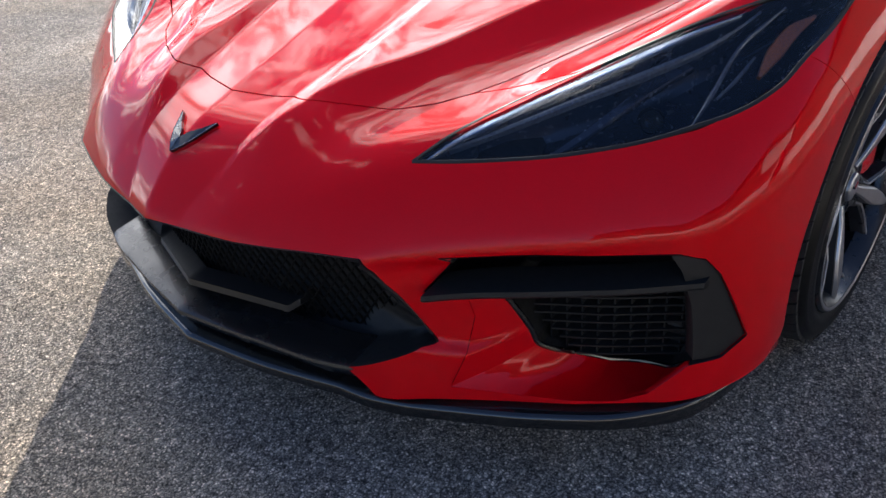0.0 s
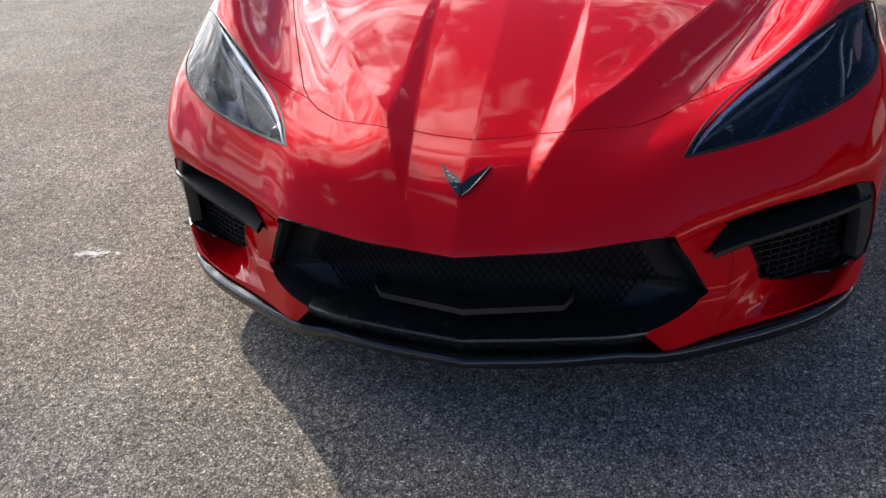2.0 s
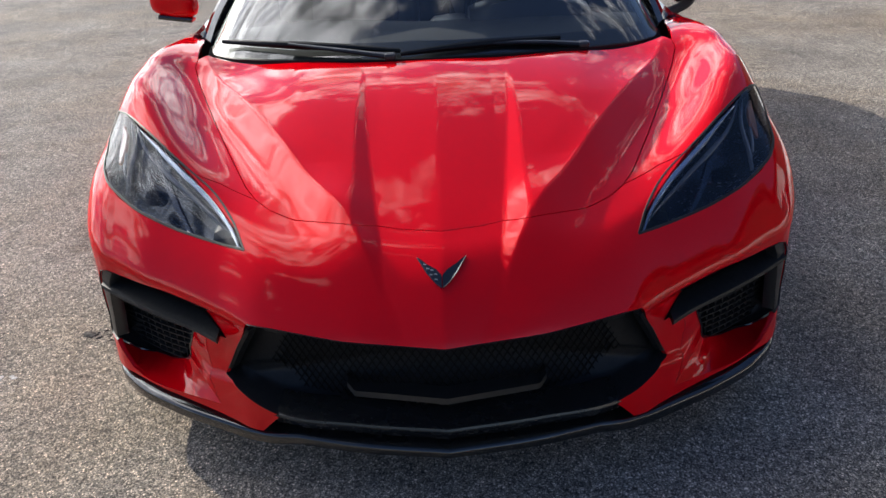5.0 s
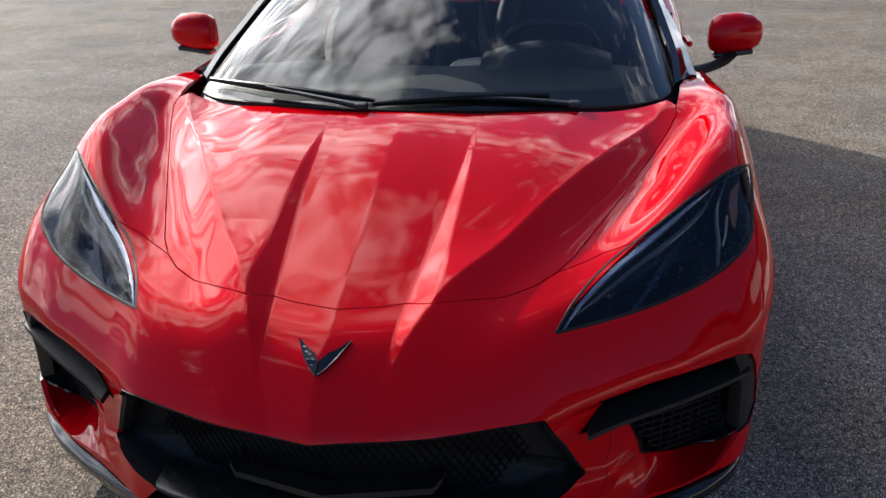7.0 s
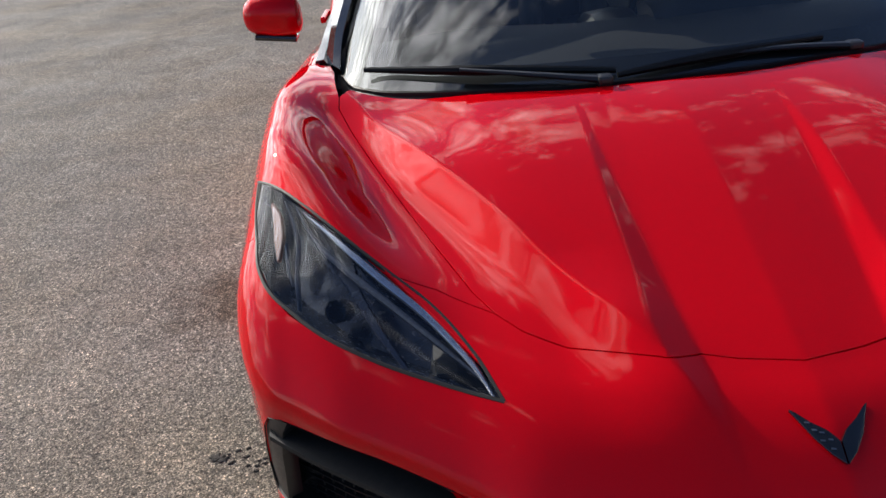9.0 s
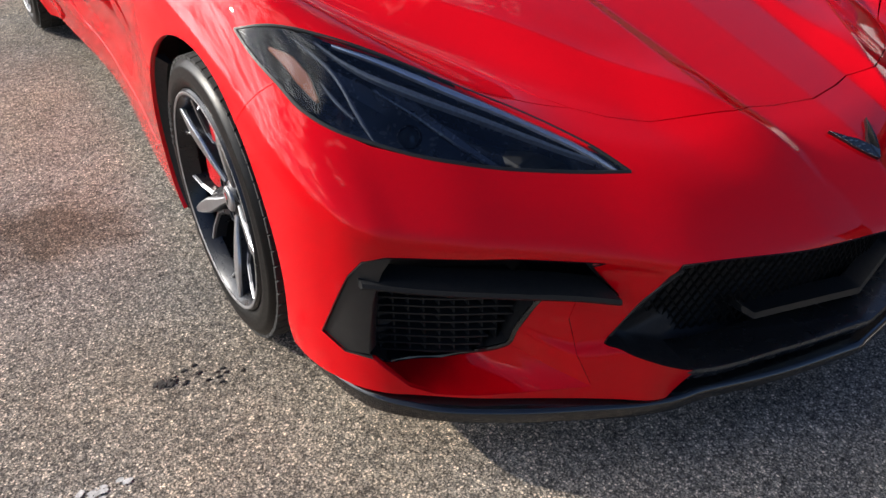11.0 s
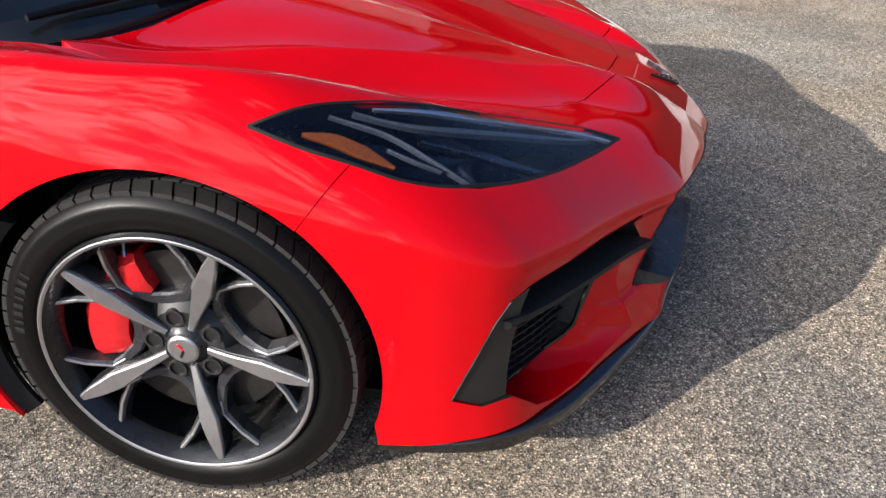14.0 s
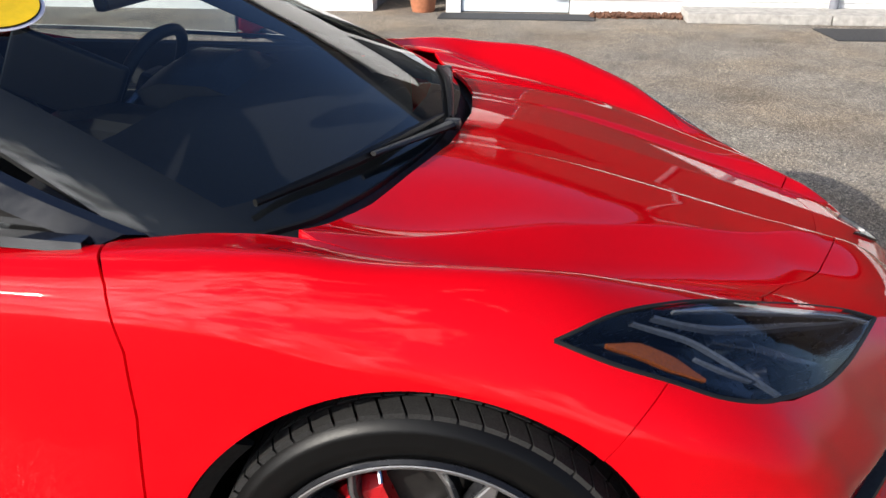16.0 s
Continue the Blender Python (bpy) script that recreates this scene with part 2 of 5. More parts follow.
GRID = np.linspace(-1, 5.5, 13001)
SOFT = {}


def soft(xs, ys, x, r=.06):
    """The same curve, rounded a little and looked up in a fine table."""
    key = (tuple(xs), tuple(ys), r)
    if key not in SOFT:
        SOFT[key] = .25 * spline(xs, ys, GRID - r) + .5 * spline(xs, ys, GRID) + .25 * spline(xs, ys, GRID + r)
    return np.interp(x, GRID, SOFT[key])


def nose_line(a):
    return spline([0, .2, .386, .5, .617, .7, .777, .83, .87, .90, .93], [.063, .098, .150, .235, .312, .362, .420, .462, .510, .570, .70], a)


def strip_line(y):
    return soft([.12, .165, .246, .33, .51, .74, .955], [.121, .124, .130, .139, .160, .183, .200], y, .03)


def strip_width(y):
    return np.maximum(soft([.12, .165, .217, .315, .5, .67, .75, .95, 1.1], [.003, .004, .022, .054, .042, .031, .025, .005, .004], y, .02), .003)


def slant_line(y):
    return soft([.2, .3, .37, .467, .655, .85, 1.12, 1.5], [.135, .185, .222, .288, .395, .508, .663, .80], y, .04)


def top_height(a, y):
    front = nose_line(np.minimum(a, .88)) + np.maximum(a - .88, 0) * 2
    d = y - front
    crease = spline([0, .4, .6, .78, .87, .95], [.430, .447, .465, .487, .500, .500], a)
    rise = ([-.1, 0, .04, .086, .161, .232, .45, .70, .937, 1.2, 1.6], [-.16, 0, .047, .087, .128, .152, .219, .295, .348, .360, .365])
    far = step(.14, .40, d)
    z = crease + spline(*rise, d) * (1 - far) + soft(*rise, d, .13) * far
    # folds of the hood: a sharp spine, a stepped strip, then a plateau that rises to a slanting edge, and a trough
    strip0, width, edge = strip_line(y), strip_width(y), slant_line(y)
    z = z + (.34 + .22 * (1 - step(.2, .34, y))) * (width - .003) * np.clip((a - strip0) / width, 0, 1) * (1 - .9 * step(-.12, .02, a - np.maximum(edge, strip0 + width + .13))) - .04 * np.minimum(a, .15) + .002
    u = np.clip((a - edge) / .118, 0, 1)
    fall = np.where(u < .5, 1.3333 * u, 1 - 1.3333 * (1 - u) ** 2)
    ridge = soft([.22, .35, .6, .9, 1.15, 1.6], [0, .009, .012, .009, .002, 0], y)
    z = z - soft([.2, .32, .6, .9, 1.2, 1.6], [0, .006, .016, .032, .030, .03], y) * fall
    z = z + ridge * np.where(a < edge, np.clip((a - edge + .13) / .13, 0, 1) ** 2, 1 - fall)
    z = z - .10 * np.minimum(a, .75) ** 2 * step(.80, 1.15, y)
    # crest of the front wing
    mid = soft([.35, .45, .6, .75, .9, 1.05, 1.2, 1.6], [.50, .57, .675, .755, .815, .852, .868, .872], y)
    high = soft([.3, .42, .5, .6, .7, .85, 1.0, 1.2, 1.35, 1.5, 1.8], [.004, .024, .046, .072, .093, .113, .124, .106, .078, .058, .04], y)
    z = z + high * np.exp(-((a - mid) / np.where(a < mid, soft([.3, .6, .85, 1.05, 1.2], [.10, .11, .112, .140, .148], y), soft([.4, .55, .7, .9, 1.2], [.17, .18, .14, .10, .10], y))) ** 2)
    # behind the bonnet the deck levels out
    rear = spline([1.2, 1.6, 2.4, 3.0, 3.4, 4.2, 4.55, 4.7], [.765, .770, .815, .90, .965, .985, .955, .90], y) + .022 * np.exp(-((a - .86) / .09) ** 2) * (1 - step(1.7, 2.4, y)) - .05 * step(.55, .95, a) * step(1.5, 2.2, y)
    k = step(1.10, 1.60, y)
    return z * (1 - k) + rear * k


def side_width(y, z):
    w = spline([.4, .6, .75, 1.0, 1.3, 1.6, 2.2, 2.9, 3.6, 4.3, 4.62], [.895, .908, .912, .926, .932, .915, .905, .945, .967, .935, .88], y)
    bulge = spline([.05, .15, .3, .45, .58, .7, .82, 1.0], [-.035, -.015, -.004, 0, -.002, -.014, -.045, -.16], z)
    tuck = -.045 * step(1.38, 1.9, y) * (1 - step(2.5, 3.1, y)) * np.exp(-((z - .42) / .14) ** 2)
    under = -.08 * step(1.5, 2.9, y) * (1 - step(3.2, 3.5, y)) * (1 - step(.15, .5, z))
    return w + bulge + tuck + under


def body(p):
    x, y, z = p[..., 0], p[..., 1], p[..., 2]
    a = np.sqrt(x * x + 1e-6)
    f1 = z - top_height(a, y)
    g = (top_height(a, y + .004) - top_height(a, y - .004)) / .008
    f1 = f1 / np.sqrt(1 + g * g)
    shelf = spline([0, .4, .6, .78, .9], [.428, .436, .452, .476, .49], a)
    lean = .10 * np.maximum(.30 - z, 0) * (1 - 2.6 * (1 - step(.36, .46, a))) - .017 * step(.30, .50, a) * (1 - step(.58, .86, a)) * step(0, .03, shelf - z) * step(0, .020, z - spline([.4, .5, .6, .7, .8], [.262, .256, .240, .236, .232], a))
    f2 = (nose_line(a) - y - lean) * .8
    f3 = a - side_width(y, z)
    f = smax(smax(f2, f3, .08), f1, .012 + .06 * step(.5, .9, y))
    back = spline([.1, .3, .6, .9, 1.1], [4.45, 4.52, 4.58, 4.62, 4.6], z)
    return smax(f, y - back + .12 * a * a, .08)


def skin(centre, ways):
    """The points in which rays from centre leave the body, and the outward normals."""
    ways = ways / np.linalg.norm(ways, axis=-1, keepdims=True)
    ts = np.linspace(.2, 2.4, 14)
    val = np.array([body(centre + t * ways) for t in ts])
    first = np.clip(np.argmax(val > 0, axis=0), 1, 13)
    col = np.arange(len(ways))
    lo, hi, flo, fhi = ts[first - 1], ts[first], val[first - 1, col], val[first, col]
    for k in range(11):
        mid = (lo + hi) / 2 if k % 3 == 2 else hi - fhi * (hi - lo) / np.where(fhi - flo == 0, 1, fhi - flo)
        f = body(centre + mid[:, None] * ways)
        o = f > 0
        hi, fhi, lo, flo = np.where(o, mid, hi), np.where(o, f, fhi), np.where(o, lo, mid), np.where(o, flo, f)
    hi = hi - fhi * (hi - lo) / np.where(fhi - flo == 0, 1, fhi - flo)
    p = centre + hi[:, None] * ways
    return p, slope(p)


def slope(p, e=.003):
    n = np.stack([body(p + e * np.eye(3)[i]) - body(p - e * np.eye(3)[i]) for i in range(3)], -1)
    return n / (np.linalg.norm(n, axis=-1, keepdims=True) + 1e-12)


# ---- building helpers ----
def thing(name, label, category, group="", kind=""):
    return tagged(new(name), label, category, group, kind)


def part(name, mesh, material, parent, label=""):
    """One mesh object under a thing or a part; mesh is a bmesh or mesh data."""
    if isinstance(mesh, bmesh.types.BMesh):
        data = bpy.data.meshes.new(name)
        mesh.to_mesh(data)
        mesh.free()
        mesh = data
    if not mesh.materials:
        mesh.materials.append(material)
    ob = new(name, mesh)
    ob.parent = parent
    if label:
        ob["label"] = label
    return ob


def solid(verts, faces, smooth=False):
    me = bpy.data.meshes.new("m")
    me.from_pydata([tuple(map(float, v)) for v in verts], [], [tuple(map(int, f)) for f in faces])
    me.polygons.foreach_set("use_smooth", [smooth] * len(me.polygons))
    me.update()
    return me


def outward(me):
    bm = bmesh.new()
    bm.from_mesh(me)
    bmesh.ops.recalc_face_normals(bm, faces=bm.faces)
    bm.to_mesh(me)
    bm.free()
    return me


def block(size, at=(0, 0, 0), bevel=0.0, turn=(0, 0, 0), segments=2):
    bm = bmesh.new()
    bmesh.ops.create_cube(bm, size=1)
    bmesh.ops.scale(bm, vec=size, verts=bm.verts)
    if bevel:
        bmesh.ops.bevel(bm, geom=bm.edges[:], offset=bevel, segments=segments, profile=0.6, affect="EDGES")
    bmesh.ops.transform(bm, matrix=pose(*at, *turn), verts=bm.verts)
    return bm


def loft(rings, closed=True, caps=True, smooth=True):
    """A skin over a row of rings of points, all alike in number."""
    rings = [np.asarray(r, float) for r in rings]
    n, verts, faces = len(rings[0]), np.concatenate(rings), []
    for i in range(len(rings) - 1):
        for j in range(n if closed else n - 1):
            k = (j + 1) % n
            faces.append((i * n + j, i * n + k, (i + 1) * n + k, (i + 1) * n + j))
    if caps and closed:
        faces.append(tuple(range(n))[::-1])
        faces.append(tuple(range((len(rings) - 1) * n, len(rings) * n)))
    me = outward(solid(verts, faces, smooth))
    if smooth:
        me.set_sharp_from_angle(angle=radians(35))
    return me


def tube(points, radius, n=10, flat=1.0):
    """A round bar along points; radius may be a list; flat squeezes it upwards."""
    p = np.asarray(points, float)
    r = np.broadcast_to(radius, len(p))
    rings = []
    for i in range(len(p)):
        d = p[min(i + 1, len(p) - 1)] - p[max(i - 1, 0)]
        d /= np.linalg.norm(d)
        s = np.cross(d, (0, 0, 1.0))
        s = s / np.linalg.norm(s) if np.linalg.norm(s) > 1e-3 else np.array((1.0, 0, 0))
        u = np.cross(s, d)
        a = np.linspace(0, 2 * np.pi, n, endpoint=False)
        rings.append(p[i] + r[i] * (np.cos(a)[:, None] * s + flat * np.sin(a)[:, None] * u))
    return loft(rings)


def curve(points, n):
    """n points evenly along a smooth line through the given ones."""
    p = np.asarray(points, float)
    s = np.r_[0, np.cumsum(np.linalg.norm(np.diff(p, axis=0), axis=1))]
    return np.stack([spline(s, p[:, k], np.linspace(0, s[-1], n)) for k in range(p.shape[1])], 1)


def straight(points, gap):
    """The points with more in between, at most gap apart, corners kept."""
    p, out = [np.asarray(q, float) for q in points], []
    for a, b in zip(p[:-1], p[1:]):
        k = max(1, int(np.ceil(np.linalg.norm(b - a) / gap)))
        out += [a + (b - a) * i / k for i in range(k)]
    return np.array(out + [p[-1]])


def mirror(points):
    return np.asarray(points, float) * (-1, 1, 1)


def flipped(me):
    """A mirrored copy of mesh data, for the other side of the car."""
    v = np.array([q.co[:] for q in me.vertices]) * (-1, 1, 1)
    new_me = solid(v, [tuple(reversed(q.vertices[:])) for q in me.polygons])
    new_me.polygons.foreach_set("use_smooth", [q.use_smooth for q in me.polygons])
    if me.has_custom_normals:
        ns = []
        for q in me.polygons:
            loops = [tuple(me.corner_normals[i].vector) for i in q.loop_indices]
            ns += [(-a, b, c) for a, b, c in reversed(loops)]
        new_me.normals_split_custom_set(ns)
    else:
        new_me.set_sharp_from_angle(angle=radians(35))
    for m in me.materials:
        new_me.materials.append(m)
    return new_me


# ---- sheet panels cut out of the body surface ----
from mathutils.geometry import delaunay_2d_cdt


def inside(poly, q):
    x, y = q[:, 0], q[:, 1]
    a, b = poly, np.roll(poly, -1, axis=0)
    r = np.zeros(len(q), bool)
    for (x0, y0), (x1, y1) in zip(a, b):
        if y0 != y1:
            r ^= ((y0 > y) != (y1 > y)) & (x < (x1 - x0) * (y - y0) / (y1 - y0) + x0)
    return r


class Chart:
    """A flat map of the ways out from a centre inside the body (stereographic)."""

    def __init__(self, centre, pole):
        self.o = np.array(centre, float)
        w = np.array(pole, float)
        w /= np.linalg.norm(w)
        u = np.cross((0, 0, 1.0), w) if abs(w[2]) < .95 else np.array((1.0, 0, 0))
        u /= np.linalg.norm(u)
        self.b = np.stack([u, np.cross(w, u), w])

    def flat(self, p):
        d = (np.asarray(p, float) - self.o) @ self.b.T
        d /= np.linalg.norm(d, axis=-1, keepdims=True)
        return d[:, :2] / (1 + d[:, 2:3])

    def skin(self, q):
        s = (q ** 2).sum(1, keepdims=True)
        return skin(self.o, np.concatenate([2 * q, 1 - s], 1) / (1 + s) @ self.b)


def snap(p):
    """Points near the skin moved onto it, straight along its normal."""
    p = np.asarray(p, float)
    for _ in range(6):
        p = p - slope(p) * np.clip(body(p), -.02, .02)[:, None]
    return p


def shrink(q, amount):
    """A closed outline moved inwards by amount, point by point."""
    area = np.sum(q[:, 0] * np.roll(q[:, 1], -1) - np.roll(q[:, 0], -1) * q[:, 1])
    t = np.roll(q, -1, axis=0) - np.roll(q, 1, axis=0)
    t /= np.linalg.norm(t, axis=1, keepdims=True) + 1e-12
    return q + np.sign(area) * np.stack([-t[:, 1], t[:, 0]], 1) * amount[:, None]


def panel(chart, outline, holes=(), creases=(), gap=.0010, cell=.012, thick=.012, lift=0.0, edge=True):
    """A panel of the body skin inside an outline (points near the skin), with holes, an edge turned inwards, and true normals."""
    loops = []
    for i, l in enumerate((outline, *holes)):
        q = chart.flat(snap(straight(list(l) + [l[0]], cell * .8)[:-1]))
        p, _ = chart.skin(q)
        scale = np.linalg.norm(p - chart.o, axis=1) * 2 / (1 + (q ** 2).sum(1))
        loops.append(shrink(q, (gap if i == 0 else -gap) / scale))
    allq = np.concatenate(loops)
    lo, hi = allq.min(0), allq.max(0)
    p, _ = chart.skin(allq)
    dist = np.linalg.norm(p - chart.o, axis=1)
    step0 = cell / (dist.max() * 1.6)
    gx, gy = np.meshgrid(np.arange(lo[0], hi[0], step0), np.arange(lo[1], hi[1], step0 * .87))
    gx = gx + (np.arange(gx.shape[0]) % 2)[:, None] * step0 / 2
    grid = np.stack([gx.ravel(), gy.ravel()], 1)
    ok = inside(loops[0], grid)
    for h in loops[1:]:
        ok &= ~inside(h, grid)
    grid = grid[ok]
    # thin the map's points out where they would crowd on the skin
    gp, _ = chart.skin(grid)
    keep, seen = np.zeros(len(grid), bool), set()
    for i, c in enumerate(map(tuple, np.floor(gp / (cell * .8)).astype(int))):
        if c not in seen:
            seen.add(c)
            keep[i] = True
    grid = grid[keep]
    near = np.ones(len(grid), bool)
    for l in loops:
        for s in range(0, len(l), 400):
            d = np.linalg.norm(grid[:, None] - l[None, s:s + 400], axis=2)
            near &= d.min(1) > step0 * .55
    grid = grid[near]
    edges, start = [], 0
    for l in loops:
        n = len(l)
        edges += [(start + j, start + (j + 1) % n) for j in range(n)]
        start += n
    # lines along the folds, so that the facets follow them
    lines = []
    for l in creases:
        q = chart.flat(snap(straight(l, cell * .9)))
        ok = inside(loops[0], q)
        for h in loops[1:]:
            ok &= ~inside(h, q)
        d = np.array([np.linalg.norm(allq - v, axis=1).min() for v in q])
        ok &= d > step0 * .5
        for j in range(len(q)):
            if ok[j]:
                if j and ok[j - 1]:
                    edges.append((start - 1, start))
                lines.append(q[j])
                start += 1
    if lines:
        lq = np.array(lines)
        d = np.concatenate([np.linalg.norm(grid[k:k + 500, None] - lq[None], axis=2).min(1) for k in range(0, len(grid), 500)])
        grid = grid[d > step0 * .5]
        allq = np.concatenate([allq, lq])
    pts = np.concatenate([allq, grid])
    res = delaunay_2d_cdt([Vector(v) for v in pts], edges, [], 0, 1e-7)
    q = np.array([v[:] for v in res[0]])
    tri = np.array([f[:] for f in res[2]])
    mid = q[tri].mean(1)
    ok = inside(loops[0], mid)
    for h in loops[1:]:
        ok &= ~inside(h, mid)
    tri = tri[ok]
    p, n = chart.skin(q)
    p = p + n * lift
    cr = np.cross(p[tri[:, 1]] - p[tri[:, 0]], p[tri[:, 2]] - p[tri[:, 0]])
    bad = np.einsum("ij,ij->i", cr, n[tri].mean(1)) < 0
    tri[bad] = tri[bad][:, ::-1]
    faces, normals = [tuple(f) for f in tri], [n[f] for f in tri]
    verts = list(p)
    if edge:
        count = {}
        for f in tri:
            for a, b in ((f[0], f[1]), (f[1], f[2]), (f[2], f[0])):
                count[(a, b)] = True
        for a, b in list(count):
            if (b, a) not in count:
                k = len(verts)
                verts += [p[b], p[a], p[a] - n[a] * thick, p[b] - n[b] * thick]
                faces.append((k, k + 1, k + 2, k + 3))
                m = np.cross(p[a] - p[b], -n[a])
                m /= np.linalg.norm(m) + 1e-12
                # round the edge: the outer two corners lean to the skin's normal
                r = m + n[a] * .8
                r /= np.linalg.norm(r)
                normals.append(np.array([r, r, m, m]))
    me = solid(verts, faces, True)
    me.normals_split_custom_set([tuple(map(float, v)) for f in normals for v in f])
    return me


def on_skin(chart, points, depth=0.0):
    p, n = chart.skin(chart.flat(points))
    return p - n * depth, n


def ribbon(chart, points, width, depth, thick, n=40):
    """A bar that follows the skin at a depth below it, along points; width may be a list."""
    c = curve(points, n)
    p, nn = on_skin(chart, c, depth)
    w = np.interp(np.linspace(0, 1, n), np.linspace(0, 1, np.size(width)), np.atleast_1d(width))
    d = np.gradient(p, axis=0)
    d /= np.linalg.norm(d, axis=1, keepdims=True)
    s = np.cross(d, nn)
    h = w[:, None] / 2
    e = thick * .3
    rings = [np.array([p[i] - s[i] * h[i], p[i] - s[i] * (h[i] - e) + nn[i] * e, p[i] + s[i] * (h[i] - e) + nn[i] * e, p[i] + s[i] * h[i], p[i] + s[i] * h[i] - nn[i] * thick, p[i] - s[i] * h[i] - nn[i] * thick]) for i in range(n)]
    return loft(rings)


def recess(chart, outline, depth, inset, way, cell=.015, free=False):
    """Walls that run from an opening's edge inwards along way, narrowing, and a floor at the end."""
    q = straight(list(outline) + [outline[0]], cell)[:-1]
    p = q if free else chart.skin(chart.flat(snap(q)))[0]
    mid = p.mean(0)
    way = np.array(way, float) / np.linalg.norm(way)
    rings = [p - way * .002]
    for k in (.33, .66, 1.0):
        rings.append(p + (mid - p) * inset * k + way * depth * k)
    flatten = rings[-1] - np.outer((rings[-1] - rings[-1].mean(0)) @ way, way) * .7
    rings[-1] = flatten
    n = len(p)
    verts = np.concatenate(rings + [rings[-1].mean(0)[None]])
    faces = [(i * n + j, (i + 1) * n + j, (i + 1) * n + (j + 1) % n, i * n + (j + 1) % n) for i in range(3) for j in range(n)]
    faces += [(3 * n + j, 4 * n, 3 * n + (j + 1) % n) for j in range(n)]
    return solid(verts, faces, True)

# ---- ground ----
ground = tagged(new("ground", solid([(-300, -300, 0), (300, -300, 0), (300, 300, 0), (-300, 300, 0)], [(0, 1, 2, 3)])),
                "worn grey asphalt with pale stone flecks", "ground", kind="structure")
ground.data.materials.append(ASPHALT)

# ---- the sports car ----
car = thing("sports_car", "red low mid-engined sports car parked on asphalt", "car")
FRONT = Chart((0, 1.05, .30), (0, -.8, .6))
ARCH_Y, ARCH_Z, ARCH_R = 1.02, .315, .350
REAR_Y, REAR_R = 3.745, .372


def arc(cy, cz, r, a0, a1, n, x):
    a = np.radians(np.linspace(a0, a1, n))
    return np.stack([np.full(n, x), cy + r * np.cos(a), cz + r * np.sin(a)], 1)


# feature lines of the car's left half (x > 0), mirrored for the right
HOOD_FRONT = [(0, .295, .582), (.09, .312, .586), (.138, .326, .590), (.187, .309, .592), (.248, .335, .592), (.328, .369, .595), (.39, .413, .602)]
HOOD_SIDE = [(.43, .460, .607), (.463, .515, .614), (.536, .680, .644), (.620, .879, .692), (.69, 1.05, .738), (.725, 1.15, .765), (.727, 1.20, .772)]
COWL = [(.705, 1.232, .775), (.62, 1.195, .775), (.54, 1.157, .775), (.38, 1.110, .775), (.23, 1.070, .778), (0, 1.05, .782)]
LAMP_INNER = [(.432, .302, .554), (.462, .360, .582), (.50, .417, .606), (.545, .478, .630), (.598, .540, .655), (.648, .592, .680), (.70, .642, .705), (.757, .700, .727), (.82, .790, .735), (.866, .858, .720)]
LAMP_LOWER = [(.862, .785, .690), (.857, .711, .667), (.84, .640, .637), (.812, .575, .617), (.78, .525, .606), (.73, .483, .590), (.674, .449, .577), (.612, .408, .566), (.548, .366, .560), (.489, .331, .556)]
WING_SEAM = [(.857, .711, .667), (.892, .757, .615)]
ARCH_FRONT = arc(ARCH_Y, ARCH_Z, ARCH_R, 131.5, 199, 26, .905)
ARCH_BACK = np.concatenate([arc(ARCH_Y, ARCH_Z, ARCH_R + .020 * step(70, -28, q), q, q, 1, .925) for q in np.linspace(131.5, -28, 50)])
SILL_FRONT = [(.885, .62, .158), (.862, .545, .164), (.80, .46, .166), (.617, .318, .162), (.50, .23, .162), (.418, .167, .162)]
BLADE_TIP = [(.366, .157, .216)]
GRILLE_EDGE = [(.506, .244, .273), (.417, .184, .436), (.21, .105, .432), (0, .064, .428)]
INTAKE = [(.884, .560, .258), (.871, .527, .329), (.855, .494, .400), (.838, .471, .434), (.81, .444, .446), (.649, .331, .441), (.518, .250, .437), (.535, .259, .422), (.495, .232, .368), (.55, .268, .367), (.56, .275, .32), (.548, .264, .255), (.527, .243, .190), (.624, .305, .178), (.70, .352, .173), (.754, .39, .173), (.79, .417, .186), (.812, .437, .212), (.835, .463, .238), (.868, .510, .236)]
# the red shelf behind the blade and the side of the pillar beside the grille, as rows from the skin inwards
SHELF = [((.835, .463, .238), (.836, .472, .236)), ((.812, .437, .212), (.814, .478, .214)), ((.79, .417, .186), (.790, .492, .188)), ((.754, .39, .173), (.750, .487, .183)), ((.70, .352, .173), (.700, .458, .184)), ((.624, .305, .178), (.655, .415, .206)), ((.575, .272, .184), (.630, .372, .234)), ((.527, .243, .190), (.618, .360, .245))]
PILLAR_SIDE = [((.527, .243, .190), (.618, .360, .245)), ((.548, .264, .255), (.610, .350, .280)), ((.56, .275, .32), (.590, .332, .330)), ((.55, .268, .367), (.575, .315, .366))]


def fold(line, y0, y1, n):
    """A fold of the bonnet as points, from its distance to the middle plane at each y."""
    ys = np.linspace(y0, y1, n)
    a = line(ys)
    return np.stack([a, ys, top_height(a, ys)], 1)


